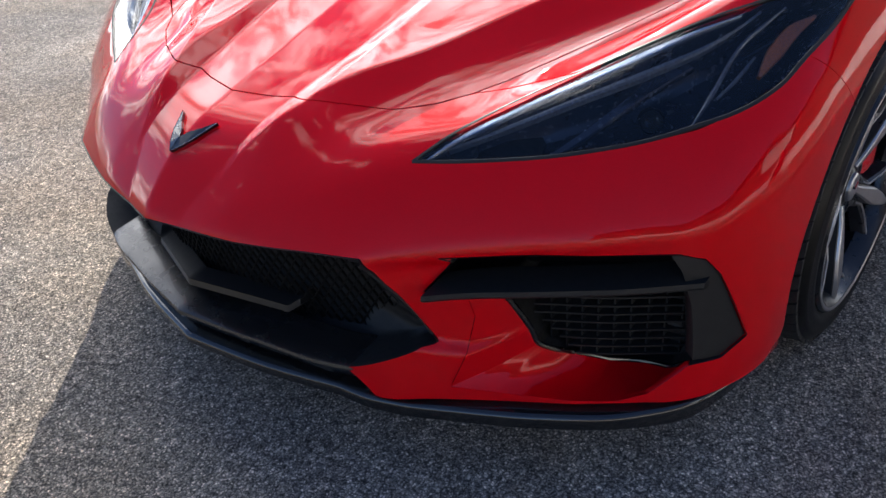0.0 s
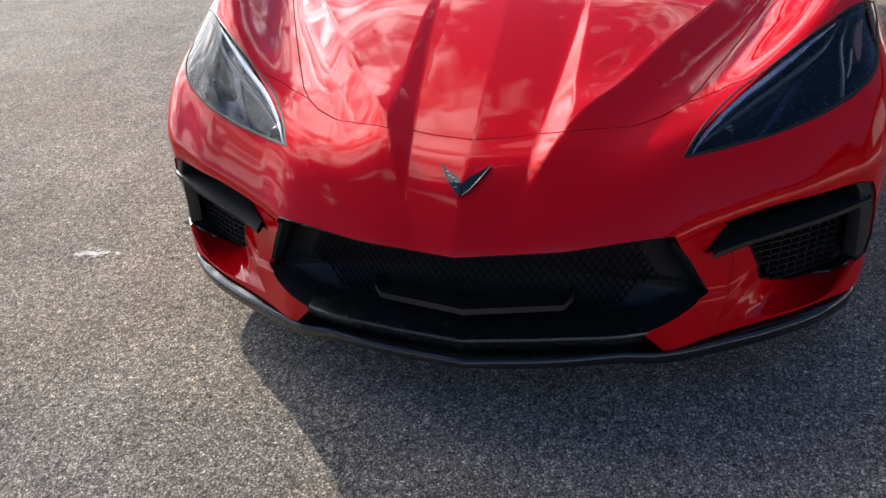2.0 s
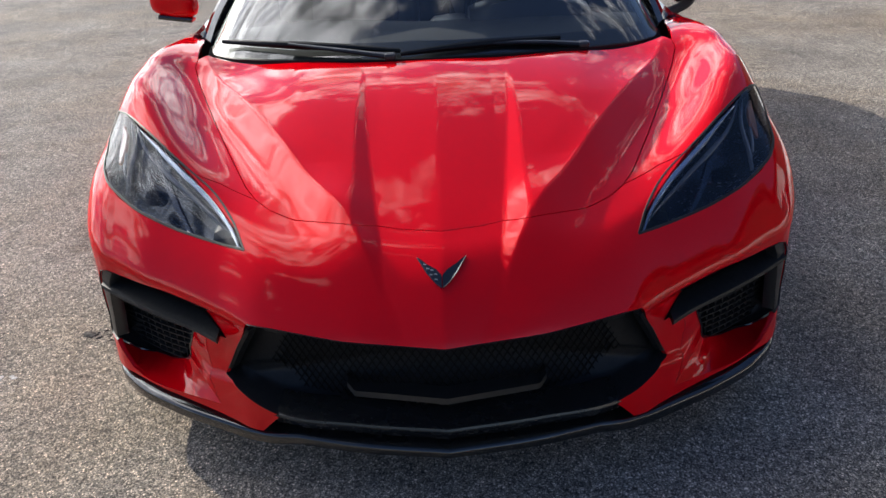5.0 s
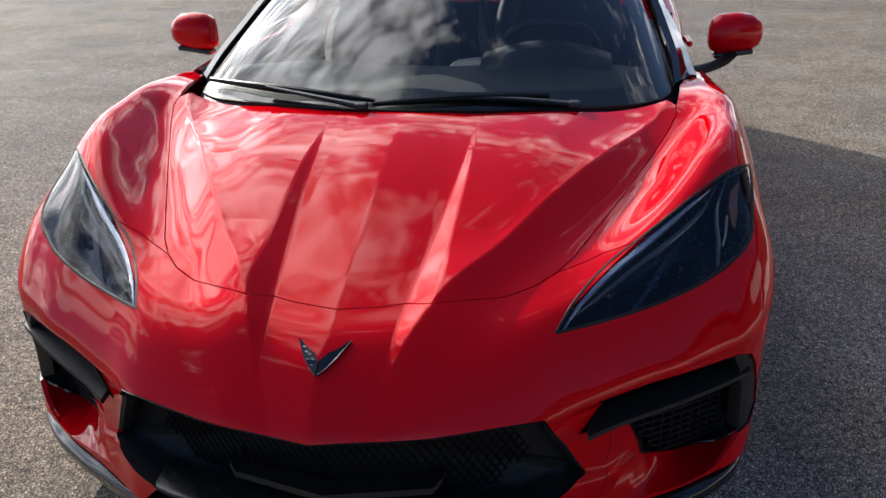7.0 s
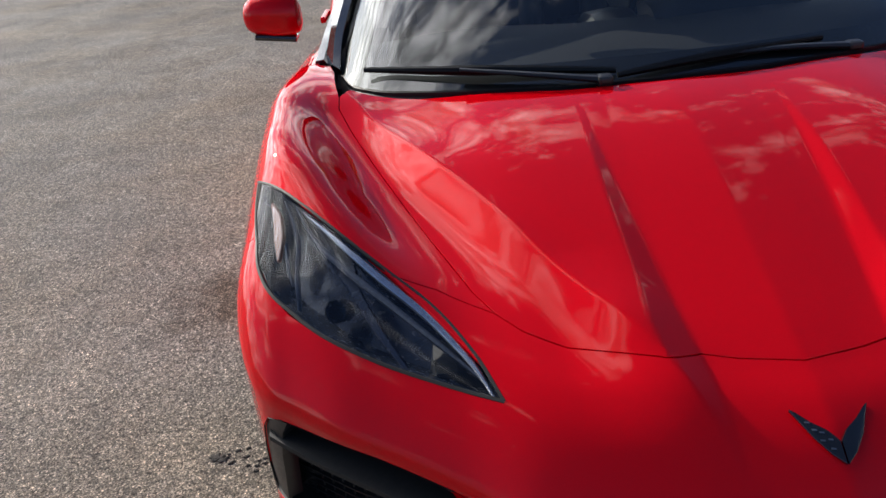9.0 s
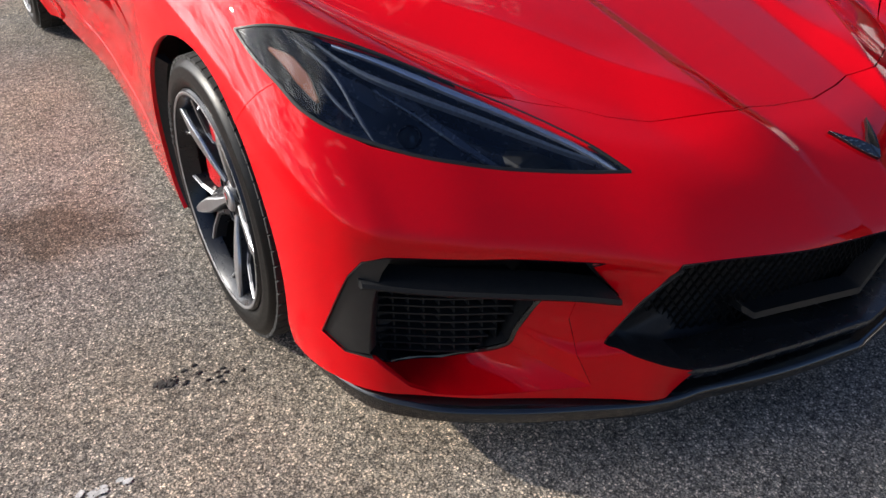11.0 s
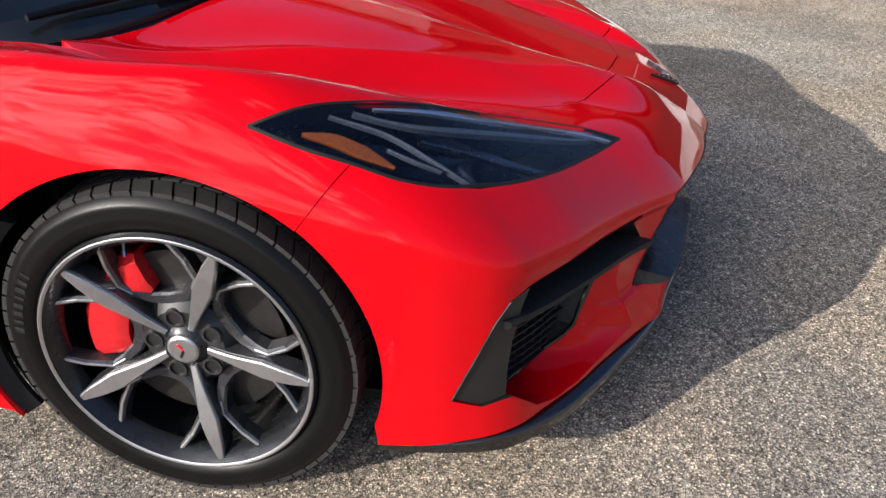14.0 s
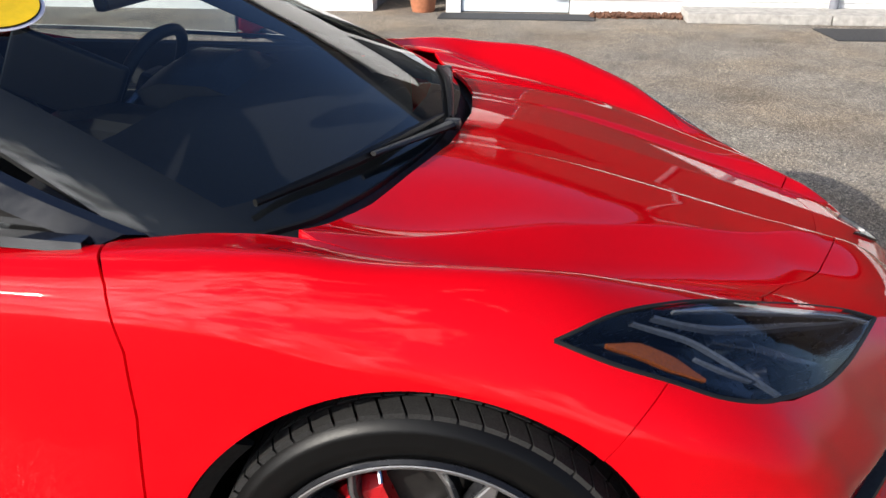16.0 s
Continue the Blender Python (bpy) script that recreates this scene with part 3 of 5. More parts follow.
STRIP_IN = fold(strip_line, .15, .98, 70)
STRIP_OUT = fold(lambda y: strip_line(y) + strip_width(y), .15, .98, 70)
SLANT = fold(slant_line, .31, 1.2, 60)
NOSE_EDGE = np.array([(a, float(nose_line(np.array(a))) + .004, float(spline([0, .4, .6, .78, .87], [.430, .447, .465, .487, .500], a))) for a in np.linspace(0, .86, 50)])
FOLDS = [np.array([(0, y, float(top_height(np.array(0.), np.array(y)))) for y in np.linspace(.07, 1.04, 40)])]
BESIDE = [fold(lambda y: slant_line(y) + d, .31, 1.2, 60) for d in (-.007, .007)] + [fold(lambda y: strip_line(y) - .007, .15, .98, 70), fold(lambda y: strip_line(y) + strip_width(y) + .007, .15, .98, 70),
          fold(lambda y: strip_line(y) + .007, .24, .78, 50), fold(lambda y: strip_line(y) + strip_width(y) - .007, .24, .78, 50), fold(lambda y: .007 + 0 * y, .09, 1.03, 60)]
for f in [STRIP_IN, STRIP_OUT, SLANT, NOSE_EDGE] + BESIDE:
    FOLDS += [f, mirror(f)]


lamp_hole = LAMP_INNER + LAMP_LOWER
k_in = 5  # where the front wing meets the lamp's inner edge
fascia_half = HOOD_FRONT + [(.43, .460, .607)] + [(.52, .52, .63)] + LAMP_INNER[:k_in][::-1] + LAMP_LOWER[:0:-1] + WING_SEAM + list(ARCH_FRONT) + [(.893, .686, .152)] + SILL_FRONT + BLADE_TIP + GRILLE_EDGE
fascia = fascia_half + list(mirror(fascia_half)[::-1])[1:-1]
part("front_bumper", panel(FRONT, fascia, holes=(INTAKE, mirror(INTAKE)), creases=FOLDS, cell=.010), RED, car, "red painted front bumper with wide black openings")

hood_half = HOOD_FRONT + HOOD_SIDE + COWL
part("bonnet", panel(FRONT, hood_half + list(mirror(hood_half)[::-1])[1:-1], creases=FOLDS, cell=.010), RED, car, "red painted bonnet with folded ridges")

DOOR_SEAM = [(.80, 1.475, .79), (.844, 1.458, .79), (.875, 1.431, .76), (.908, 1.404, .69), (.923, 1.397, .596), (.927, 1.406, .465), (.91, 1.43, .30), (.90, 1.45, .165)]
wing = ([(.43, .460, .607)] + HOOD_SIDE[1:] + [(.735, 1.24, .772), (.755, 1.36, .770), (.775, 1.47, .772)] + DOOR_SEAM
        + [(.90, 1.36, .16)] + list(ARCH_BACK[::-1]) + WING_SEAM[::-1] + [LAMP_LOWER[0]] + LAMP_INNER[:k_in - 1:-1] + [LAMP_INNER[k_in - 1], (.52, .52, .63)])
WING = Chart((.60, 1.02, .22), (.35, -.25, .9))
wing_mesh = panel(WING, wing, cell=.011)
part("front_wing", wing_mesh, RED, car)
part("front_wing", flipped(wing_mesh), RED, car)

# doors, sills and rear body
SIDE = Chart((0, 2.1, .42), (1, 0, .15))
door = [(.80, 1.477, .785), (.844, 1.460, .785), (.875, 1.433, .76), (.908, 1.406, .69), (.923, 1.399, .596), (.927, 1.408, .465), (.91, 1.435, .30), (.88, 1.5, .27), (.87, 2.1, .27), (.89, 2.62, .30), (.91, 2.75, .45), (.91, 2.78, .65), (.86, 2.72, .80), (.82, 2.3, .81), (.81, 1.9, .80)]
door_mesh = panel(SIDE, door, cell=.025)
sill = [(.91, 1.435, .295), (.90, 1.45, .165), (.87, 1.6, .15), (.87, 2.2, .15), (.89, 2.9, .15), (.92, 3.30, .16), (.93, 3.36, .25), (.92, 3.2, .32), (.90, 2.75, .36), (.89, 2.62, .297), (.87, 2.1, .267), (.88, 1.5, .267)]
sill_mesh = panel(SIDE, sill, cell=.025)
REAR = Chart((0, 3.3, .50), (0, 1, .25))
rear_half = [(0, 2.75, .88), (.40, 2.75, .86), (.70, 2.74, .83), (.86, 2.725, .80), (.91, 2.785, .65), (.91, 2.755, .45), (.90, 2.755, .365), (.92, 3.2, .325), (.93, 3.365, .25)] + list(arc(REAR_Y, .335, REAR_R, 172, -20, 40, .95)) + [(.90, 4.2, .21), (.70, 4.42, .22), (.4, 4.5, .22), (0, 4.52, .22)]
part("rear_body", panel(REAR, rear_half + list(mirror(rear_half)[::-1])[1:-1], cell=.035), RED, car, "red painted engine cover and tail")
for side in (1, -1):
    d_ob = part("door", door_mesh if side > 0 else flipped(door_mesh), RED, car)
    part("door_handle", block((.02, .16, .022), (side * .905, 2.45, .735), .006), RED, d_ob)
    part("side_sill", sill_mesh if side > 0 else flipped(sill_mesh), RED, car)
    # black scoop behind the door
    s = curve([(.905, 2.50, .44), (.915, 2.62, .56), (.915, 2.80, .68), (.895, 2.95, .76)], 18)
    w = np.interp(np.linspace(0, 1, 18), (0, .5, 1), (.03, .11, .03))
    rings = [np.array([(x + .006, y - k, z), (x + .016, y, z), (x + .006, y + k, z), (x - .03, y, z)]) * (side, 1, 1) for (x, y, z), k in zip(s, w)]
    part("side_scoop", loft(rings), GLOSS_BLACK, car, "gloss black side air scoop")


# ---- wheels ----
def tyre_mesh(r, half, rim):
    prof = [(rim, -half * .80), (rim + .008, -half * .95), (rim + (r - rim) * .45, -half * 1.02), (r - .022, -half * .97), (r - .008, -half * .88), (r - .003, -half * .72), (r - .003, half * .72), (r - .008, half * .88), (r - .022, half * .97), (r - .026, half * .995), (r - .030, half * .99), (rim + (r - rim) * .45, half * 1.02), (rim + .021, half * 1.01), (rim + .017, half * .985), (rim + .010, half * .96), (rim, half * .80)]
    rings = []
    for a in np.linspace(0, 2 * np.pi, 96, endpoint=False):
        rings.append([(x, q * math.cos(a), q * math.sin(a)) for q, x in prof])
    rings.append(rings[0])
    n = len(prof)
    v = np.array(rings[:-1]).reshape(-1, 3)
    f = [(i * n + j, i * n + j + 1, ((i + 1) % 96) * n + j + 1, ((i + 1) % 96) * n + j) for i in range(96) for j in range(n - 1)]
    me = outward(solid(v, f, True))
    return me


def tread_mesh(r, half):
    """Tread blocks with slanting cuts between them, in ribs round the tyre."""
    v, f = [], []
    count = 58
    for rib, (x0, x1) in enumerate(((-.90, -.58), (-.53, -.22), (-.17, .17), (.22, .53), (.58, .90))):
        for i in range(count):
            a0 = 2 * math.pi * (i + .06 + .35 * (rib % 2)) / count
            a1 = 2 * math.pi * (i + .93 + .35 * (rib % 2)) / count
            slant = .045 if rib % 2 else -.045
            k = len(v)
            for top in (0, 1):
                for a in (a0, a1):
                    for x in (x0, x1):
                        out = abs(x)
                        rr = (r - .016 if not top else r + .0005 - .020 * max(0, out - .55) ** 1.6)
                        aa = a + slant * (x - x0) / (x1 - x0)
                        v.append((x * half, rr * math.cos(aa), rr * math.sin(aa)))
            f += [(k + 4, k + 5, k + 7, k + 6), (k, k + 1, k + 5, k + 4), (k + 2, k + 6, k + 7, k + 3), (k, k + 4, k + 6, k + 2), (k + 1, k + 3, k + 7, k + 5)]
    return outward(solid(v, f))


def lathe(prof, n=96, smooth=True):
    rings = [[(x, q * math.cos(a), q * math.sin(a)) for q, x in prof] for a in np.linspace(0, 2 * np.pi, n, endpoint=False)]
    m = len(prof)
    v = np.array(rings).reshape(-1, 3)
    f = [(i * m + j, i * m + j + 1, ((i + 1) % n) * m + j + 1, ((i + 1) % n) * m + j) for i in range(n) for j in range(m - 1)]
    me = outward(solid(v, f, smooth))
    me.set_sharp_from_angle(angle=radians(30))
    return me


def spoke_bar(line, widths, faces_x, depth, bevel=.004):
    """A spoke in the wheel's plane: line of (radius, degrees), its widths, the outer face's x and its depth."""
    p = np.array([(r * math.cos(radians(a)), r * math.sin(radians(a))) for r, a in line])
    n = len(p)
    d = np.gradient(p, axis=0)
    d /= np.linalg.norm(d, axis=1, keepdims=True)
    s = np.stack([-d[:, 1], d[:, 0]], 1)
    rings = []
    for i in range(n):
        h, x = widths[i] / 2, faces_x[i]
        e = min(bevel, h * .6)
        row = [(x - depth, -h * 1.1), (x - e, -h), (x, -h + e), (x, h - e), (x - e, h), (x - depth, h * 1.1)]
        rings.append([(q, p[i, 0] + s[i, 0] * w, p[i, 1] + s[i, 1] * w) for q, w in row])
    return loft(rings, smooth=False)


def make_wheel(r, half, rim, face, turn):
    """A wheel about the x axis, its face towards +x; face is the x of the hub's outer face from the middle."""
    w = thing("wheel", "", "")
    tyre = part("tyre", tyre_mesh(r, half, rim), RUBBER, w, "black low-profile tyre")
    part("tread", tread_mesh(r, half), RUBBER_WORN, tyre)
    for k in range(8):
        # raised bars of moulded writing
        q = 51 + 3.6 * k
        part("sidewall_mark", block((.002, .017, .010 if k % 3 else .006), (half * 1.02, (rim + .036) * math.cos(radians(q)), (rim + .036) * math.sin(radians(q))), .0006, (q, 0, 0)), VOID_BLACK, tyre)
    lip = .103
    part("rim", lathe([(rim - .004, lip + .006), (rim + .004, lip + .008), (rim + .008, lip + .002), (rim + .004, lip - .012), (rim + .002, -lip), (rim - .012, -lip), (rim - .014, lip - .045), (rim - .022, lip - .03), (rim - .018, lip - .012), (rim - .004, lip + .006)]), RIM_BARREL, w)
    part("rim_edge", lathe([(rim - .004, lip + .0075), (rim - .002, lip + .0088), (rim + .001, lip + .0095), (rim + .003, lip + .0088)]), RIM_FACE, w, "bright machined rim edge")
    part("hub", lathe([(.001, face - .022), (.030, face - .022), (.036, face - .026), (.050, face - .042), (.080, face - .050), (.088, face - .056), (.090, face - .09), (.001, face - .09)], 60), RIM_BARREL, w)
    R = rim - .012
    for k in range(5):
        a = turn + 72 * k
        t = np.linspace(0, 1, 12)
        rr = .040 + (rim - .003 - .040) * t
        wide = np.interp(t, (0, .2, .56, .82, 1), (.012, .017, .034, .024, .011))
        xx = np.interp(t, (0, .25, .7, 1), (face - .024, face - .012, lip - .004, lip + .001))
        sp = part("spoke", spoke_bar([(q, a) for q in rr], wide * 1.12, xx - .004, .034), RIM_DARK, w)
        part("spoke_face", spoke_bar([(q, a) for q in rr], wide, xx, .006, .002), RIM_FACE, sp, "machined silver spoke face")
        for s in (-1, 1):
            line = np.array([(.088, a + s * 36.5), (.091, a + s * 27), (.100, a + s * 17), (.125, a + s * 10), (.150, a + s * 8.2), (.190, a + s * 14.8), (R, a + s * 20.6)])
            xs = np.interp(line[:, 0], (.09, .128, R), (face - .040, face - .026, lip - .010))
            tine = part("tine", spoke_bar([tuple(q) for q in line], np.array((.024, .024, .022, .019, .016, .013, .012)), xs, .030), RIM_DARK, w)
            part("tine_face", spoke_bar([tuple(q) for q in line[3:]], np.array((.004, .0045, .0055, .0065)), xs[3:] + .0015, .004, .001), RIM_FACE, tine)
        ang = radians(a + 36)
        nut = lathe([(.001, face - .030), (.008, face - .031), (.0105, face - .036), (.0105, face - .055)], 6, False)
        for v in nut.vertices:
            v.co.y += .0575 * math.cos(ang)
            v.co.z += .0575 * math.sin(ang)
        part("wheel_nut", nut, STEEL, w)
        hole = lathe([(.0135, face - .026), (.0175, face - .026), (.0175, face - .05), (.0135, face - .05), (.0135, face - .026)], 24)
        for v in hole.vertices:
            v.co.y += .0575 * math.cos(ang)
            v.co.z += .0575 * math.sin(ang)
        part("nut_seat", hole, RIM_DARK, w)
    cap = part("hub_cap", lathe([(.001, face - .014), (.024, face - .0145), (.028, face - .017), (.030, face - .028)], 48), RIM_FACE, w, "silver hub cap")
    for s, m in ((1, CALIPER), (-1, GLOSS_BLACK)):
        part("cap_mark", block((.002, .016, .005), (face - .0138, s * .007, .002), .001, (s * 32, 0, 0)), m, cap)
    part("valve", tube([(lip - .03, (R - .004) * math.cos(radians(turn - 30)), (R - .004) * math.sin(radians(turn - 30))), (lip - .012, (R - .028) * math.cos(radians(turn - 30)), (R - .028) * math.sin(radians(turn - 30)))], .0035, 8), CHROME, w)
    return w


def make_brake(r):
    """A disc with its bell; the caliper is a part of its own on it."""
    d = part("brake_disc", lathe([(.085, .012), (r, .012), (r, -.012), (.085, -.012), (.085, .012)], 72), DISC, None)
    part("disc_bell", lathe([(.001, .045), (.070, .045), (.086, .030), (.088, .0)], 48), SATIN_BLACK, d)
    return d


def caliper_mesh(r, a0, a1):
    t = np.radians(np.linspace(a0, a1, 16))
    rings = []
    for i, a in enumerate(t):
        e = .006 if i in (0, len(t) - 1) else 0
        row = [(r - .062 + e, -.035), (r + .008 - e, -.035), (r + .018 - e, -.02), (r + .018 - e, .030), (r + .004 - e, .046 - e), (r - .040, .048 - e), (r - .062 + e, .036)]
        rings.append([(x, q * math.cos(a), q * math.sin(a)) for q, x in row])
    return loft(rings)


FRONT_HUB = .808  # middle of the front wheel from the middle plane
front_wheel = make_wheel(.313, .108, .236, .095, 41)
front_wheel.parent = car
for side in (-1, 1):
    if side > 0:
        wheel = front_wheel
    else:
        wheel = copy_thing(front_wheel, Matrix.Identity(4))
        wheel.parent = car
    # the wheel's face looks outwards on either side
    wheel.matrix_basis = pose(side * FRONT_HUB, ARCH_Y, .313, 0, 0, 0) @ (Matrix.Identity(4) if side > 0 else Matrix.Rotation(math.pi, 4, "Z") @ Matrix.Rotation(radians(96.2), 4, "X"))
    disc = make_brake(.170)
    disc.parent = car
    disc.matrix_basis = pose(side * (FRONT_HUB + .020), ARCH_Y, .313) @ Matrix.Diagonal((side, 1, 1, 1))
    part("brake_caliper", caliper_mesh(.170, -14, 68), CALIPER, disc, "red brake caliper")
for side in (-1, 1):
    wheel = copy_thing(front_wheel, Matrix.Identity(4))
    wheel.parent = car
    wheel.matrix_basis = pose(side * .80, REAR_Y, .337, 0, 0, 0 if side > 0 else 180) @ Matrix.Diagonal((1.22, 1.055, 1.055, 1))

# black edge round the back of the front arches
rows = []
for q in np.linspace(45, -28, 30):
    r = ARCH_R + .020 * float(step(70, -28, q))
    ring = []
    for rr, dx in ((r + .003, .012), (r - .001, .010), (r - .024, .030), (r - .024, .040), (r + .003, .030)):
        y, z = ARCH_Y + rr * math.cos(radians(q)), ARCH_Z + rr * math.sin(radians(q))
        ring.append((float(side_width(np.array(y), np.array(z))) - dx, y, z))
    rows.append(np.array(ring))
ARCH_EDGE = loft(rows)
part("arch_edge", ARCH_EDGE, VOID_BLACK, car, "black plastic wheel arch edge")
part("arch_edge", flipped(ARCH_EDGE), VOID_BLACK, car, "black plastic wheel arch edge")

# wheel wells
for cy, cz, r, x0, x1 in ((ARCH_Y, ARCH_Z, ARCH_R + .008, .56, .868), (REAR_Y, .335, REAR_R + .008, .55, .89)):
    for side in (-1, 1):
        a = np.radians(np.linspace(-35, 215, 60))
        rings = [[(side * x1, cy + r * math.cos(q), cz + r * math.sin(q)), (side * (x1 - .08), cy + (r + .012) * math.cos(q), cz + (r + .012) * math.sin(q)), (side * x0, cy + (r + .012) * math.cos(q), cz + (r + .012) * math.sin(q)), (side * x0, cy + .02 * math.cos(q), cz + .02 * math.sin(q))] for q in a]
        part("wheel_arch_liner", loft(rings, closed=False), VOID_BLACK, car, "black wheel arch liner")


# ---- head lamps ----
def make_lamp():
    """The left head lamp, built in place; the right one is its mirror image."""
    lamp = {}
    lamp["lens"] = panel(FRONT, lamp_hole, gap=.0022, cell=.011, thick=.006, lift=-.0012)
    p = straight(lamp_hole + [lamp_hole[0]], .011)[:-1]
    rim, n = on_skin(FRONT, p, .004)
    mid = rim.mean(0)
    deep = rim + (mid - rim) * .10 - n * .055 + np.array((0, .045, -.02))
    rings = [rim - n * .001, rim + (mid - rim) * .035 - n * .012, deep]
    m = len(p)
    verts = np.concatenate(rings + [deep.mean(0)[None]])
    faces = [(i * m + j, i * m + (j + 1) % m, (i + 1) * m + (j + 1) % m, (i + 1) * m + j) for i in range(2) for j in range(m)] + [(2 * m + j, 2 * m + (j + 1) % m, 3 * m) for j in range(m)]
    lamp["housing"] = solid(verts, faces, True)
    up = [(.775, .722, .722), (.758, .676, .706), (.732, .630, .689), (.677, .566, .665), (.597, .487, .631), (.51, .392, .592), (.466, .345, .572)]
    lamp["light_guide"] = ribbon(FRONT, up, (.002, .009, .012, .010, .008, .002), .016, .010)
    low = [(.800, .752, .724), (.788, .712, .709), (.774, .672, .690), (.766, .636, .667), (.762, .599, .641), (.756, .545, .603)]
    lamp["turn_guide"] = ribbon(FRONT, low, (.002, .006, .006, .006, .007, .003), .016, .008)
    lamp["trim_guide"] = ribbon(FRONT, [(.790, .668, .672), (.779, .632, .651), (.768, .590, .630)], (.004, .006, .004), .016, .006, 16)
    lamp["reflector"] = ribbon(FRONT, [(.838, .785, .708), (.822, .742, .697), (.812, .700, .677), (.803, .655, .652)], (.006, .022, .024, .006), .022, .006, 24)
    lamp["fin"] = ribbon(FRONT, [(.700, .62, .69), (.660, .545, .645), (.62, .47, .60), (.585, .41, .567)], (.05, .02, .016, .01), .045, .008, 20)
    strip = [tuple(np.array(q) + (.013, -.010, -.002)) for q in LAMP_INNER[:8]]
    lamp["upper_strip"] = ribbon(FRONT, strip, (.004, .008, .011, .013, .013, .011, .008, .004), .006, .006, 40)
    lamp["upper_border"] = ribbon(FRONT, LAMP_INNER, .006, .0006, .004, 60)
    lamp["lower_border"] = ribbon(FRONT, LAMP_INNER[-1:] + LAMP_LOWER + LAMP_INNER[:1], .007, .0006, .004, 70)
    return lamp


LAMP = make_lamp()
LAMP_LOOK = {"lens": (LENS, "clear smoked lens"), "housing": (LAMP_DARK, ""), "light_guide": (LAMP_WHITE, "pale light guide"), "turn_guide": (LAMP_WHITE, "ribbed pale light guide"),
             "trim_guide": (LAMP_WHITE, ""), "reflector": (AMBER, "amber side reflector"), "fin": (LAMP_DARK, ""), "upper_border": (VOID_BLACK, "black border"), "lower_border": (VOID_BLACK, "black border"), "upper_strip": (LAMP_GREY, "silver strip along the upper edge")}


def ring_lens(parent, at, way, r):
    """A projector lens in its bezel."""
    m = look(at, Vector(at) + Vector(way)) @ pose(0, 0, 0, 0, -90, 0)
    for name, prof, mat in (("projector", [(.001, .012), (r * .55, .009), (r * .85, .002), (r * .86, -.02)], GLOSS_BLACK), ("bezel", [(r * .88, .006), (r, .008), (r * 1.08, .0), (r * 1.08, -.03)], LAMP_DARK)):
        me = lathe(prof, 40)
        me.transform(m.inverted_safe().inverted_safe())
        part(name, me, mat, parent)


for side in (1, -1):
    body_part = part("head_lamp", LAMP["housing"] if side > 0 else flipped(LAMP["housing"]), LAMP_DARK, car, "dark slanted head lamp")
    for name, (mat, label) in LAMP_LOOK.items():
        if name != "housing":
            ob = part(name, LAMP[name] if side > 0 else flipped(LAMP[name]), mat, body_part, label)
            if name == "lens":
                ob.visible_shadow = False
    ring_lens(body_part, (side * .690, .565, .578), (side * .35, -.8, .45), .019)

# ---- grille, intakes, splitter ----
grille_half = [(0, .064, .428), (.21, .105, .432), (.417, .184, .436), (.506, .244, .273), (.366, .157, .216)]
gl = grille_half + [tuple(q) for q in mirror(grille_half)[:0:-1]]
grille = part("grille", recess(FRONT, gl, .10, .06, (0, 1, .05)), VOID_BLACK, car, "wide black grille opening")
frame_in = ribbon(FRONT, [(.497, .240, .285), (.455, .212, .365), (.415, .186, .425)], (.008, .014, .010), .004, .02, 24)
for side in (1, -1):
    part("grille_edge", frame_in if side > 0 else flipped(frame_in), VOID_BLACK, grille)
    part("sensor", block((.036, .012, .016), (side * .375, .215, .405), .004, (10, 0, side * 22)), VOID_BLACK, grille)
# mesh inside the grille: slanting bars both ways
bars = bmesh.new()
for s in (1, -1):
    for i in range(-34, 35):
        x0 = i * .018
        b = block((.0022, .004, .26), (0, 0, 0), 0)
        me = bpy.data.meshes.new("m")
        b.to_mesh(me)
        b.free()
        for v in me.vertices:
            v.co = Matrix.Rotation(radians(s * 32), 3, "Y") @ v.co
            x = v.co.x + x0
            v.co = Vector((x, v.co.y + .165 + .22 * max(0, abs(x) - .1) + (abs(x) * .1), v.co.z + .322))
        if abs(x0) < .42:
            bars.from_mesh(me)
tagged(part("grille_mesh", bars, DEEP_BLACK, grille, "fine black mesh"), kind="stuff")
wingbar = [np.array([(x, y - .010, z - .007), (x, y - .008, z + .006), (x, y + .03, z + .012), (x, y + .04, z - .010)]) for x, y, z in curve(straight([(-.222, .203, .264), (-.205, .186, .251), (0, .120, .267), (.205, .186, .251), (.222, .203, .264)], .012), 61)]
part("grille_bar", loft(wingbar), SATIN_BLACK, grille, "gloss black lower grille blade")


def lip_row(a, dy, z):
    return (a, float(nose_line(np.array(abs(a)))) + dy, z)


# lower lip across the middle, between the two painted blades
rows = []
for a in np.linspace(-.385, .385, 61):
    v = np.interp(abs(a), (0, .385), (0, -.003))
    rows.append(np.array([lip_row(a, .09, .232), lip_row(a, .020, .224 + v), lip_row(a, .012, .221 + v), lip_row(a, .010, .216 + v), lip_row(a, .014, .206), lip_row(a, .034, .178), lip_row(a, .12, .170)]))
part("lower_lip", loft(rows), LIP_BLACK, car, "gloss black lower lip")
SPLIT = np.concatenate([curve([(0, .072, 0), (.20, .110, 0), (.34, .152, 0)], 24)[:-1], curve([(.34, .152, 0), (.40, .166, 0), (.445, .186, 0), (.54, .235, 0), (.66, .303, 0), (.79, .402, 0), (.842, .465, 0), (.868, .54, 0), (.880, .615, 0), (.886, .690, 0)], 70)])
rows = []
last = len(SPLIT) - 1
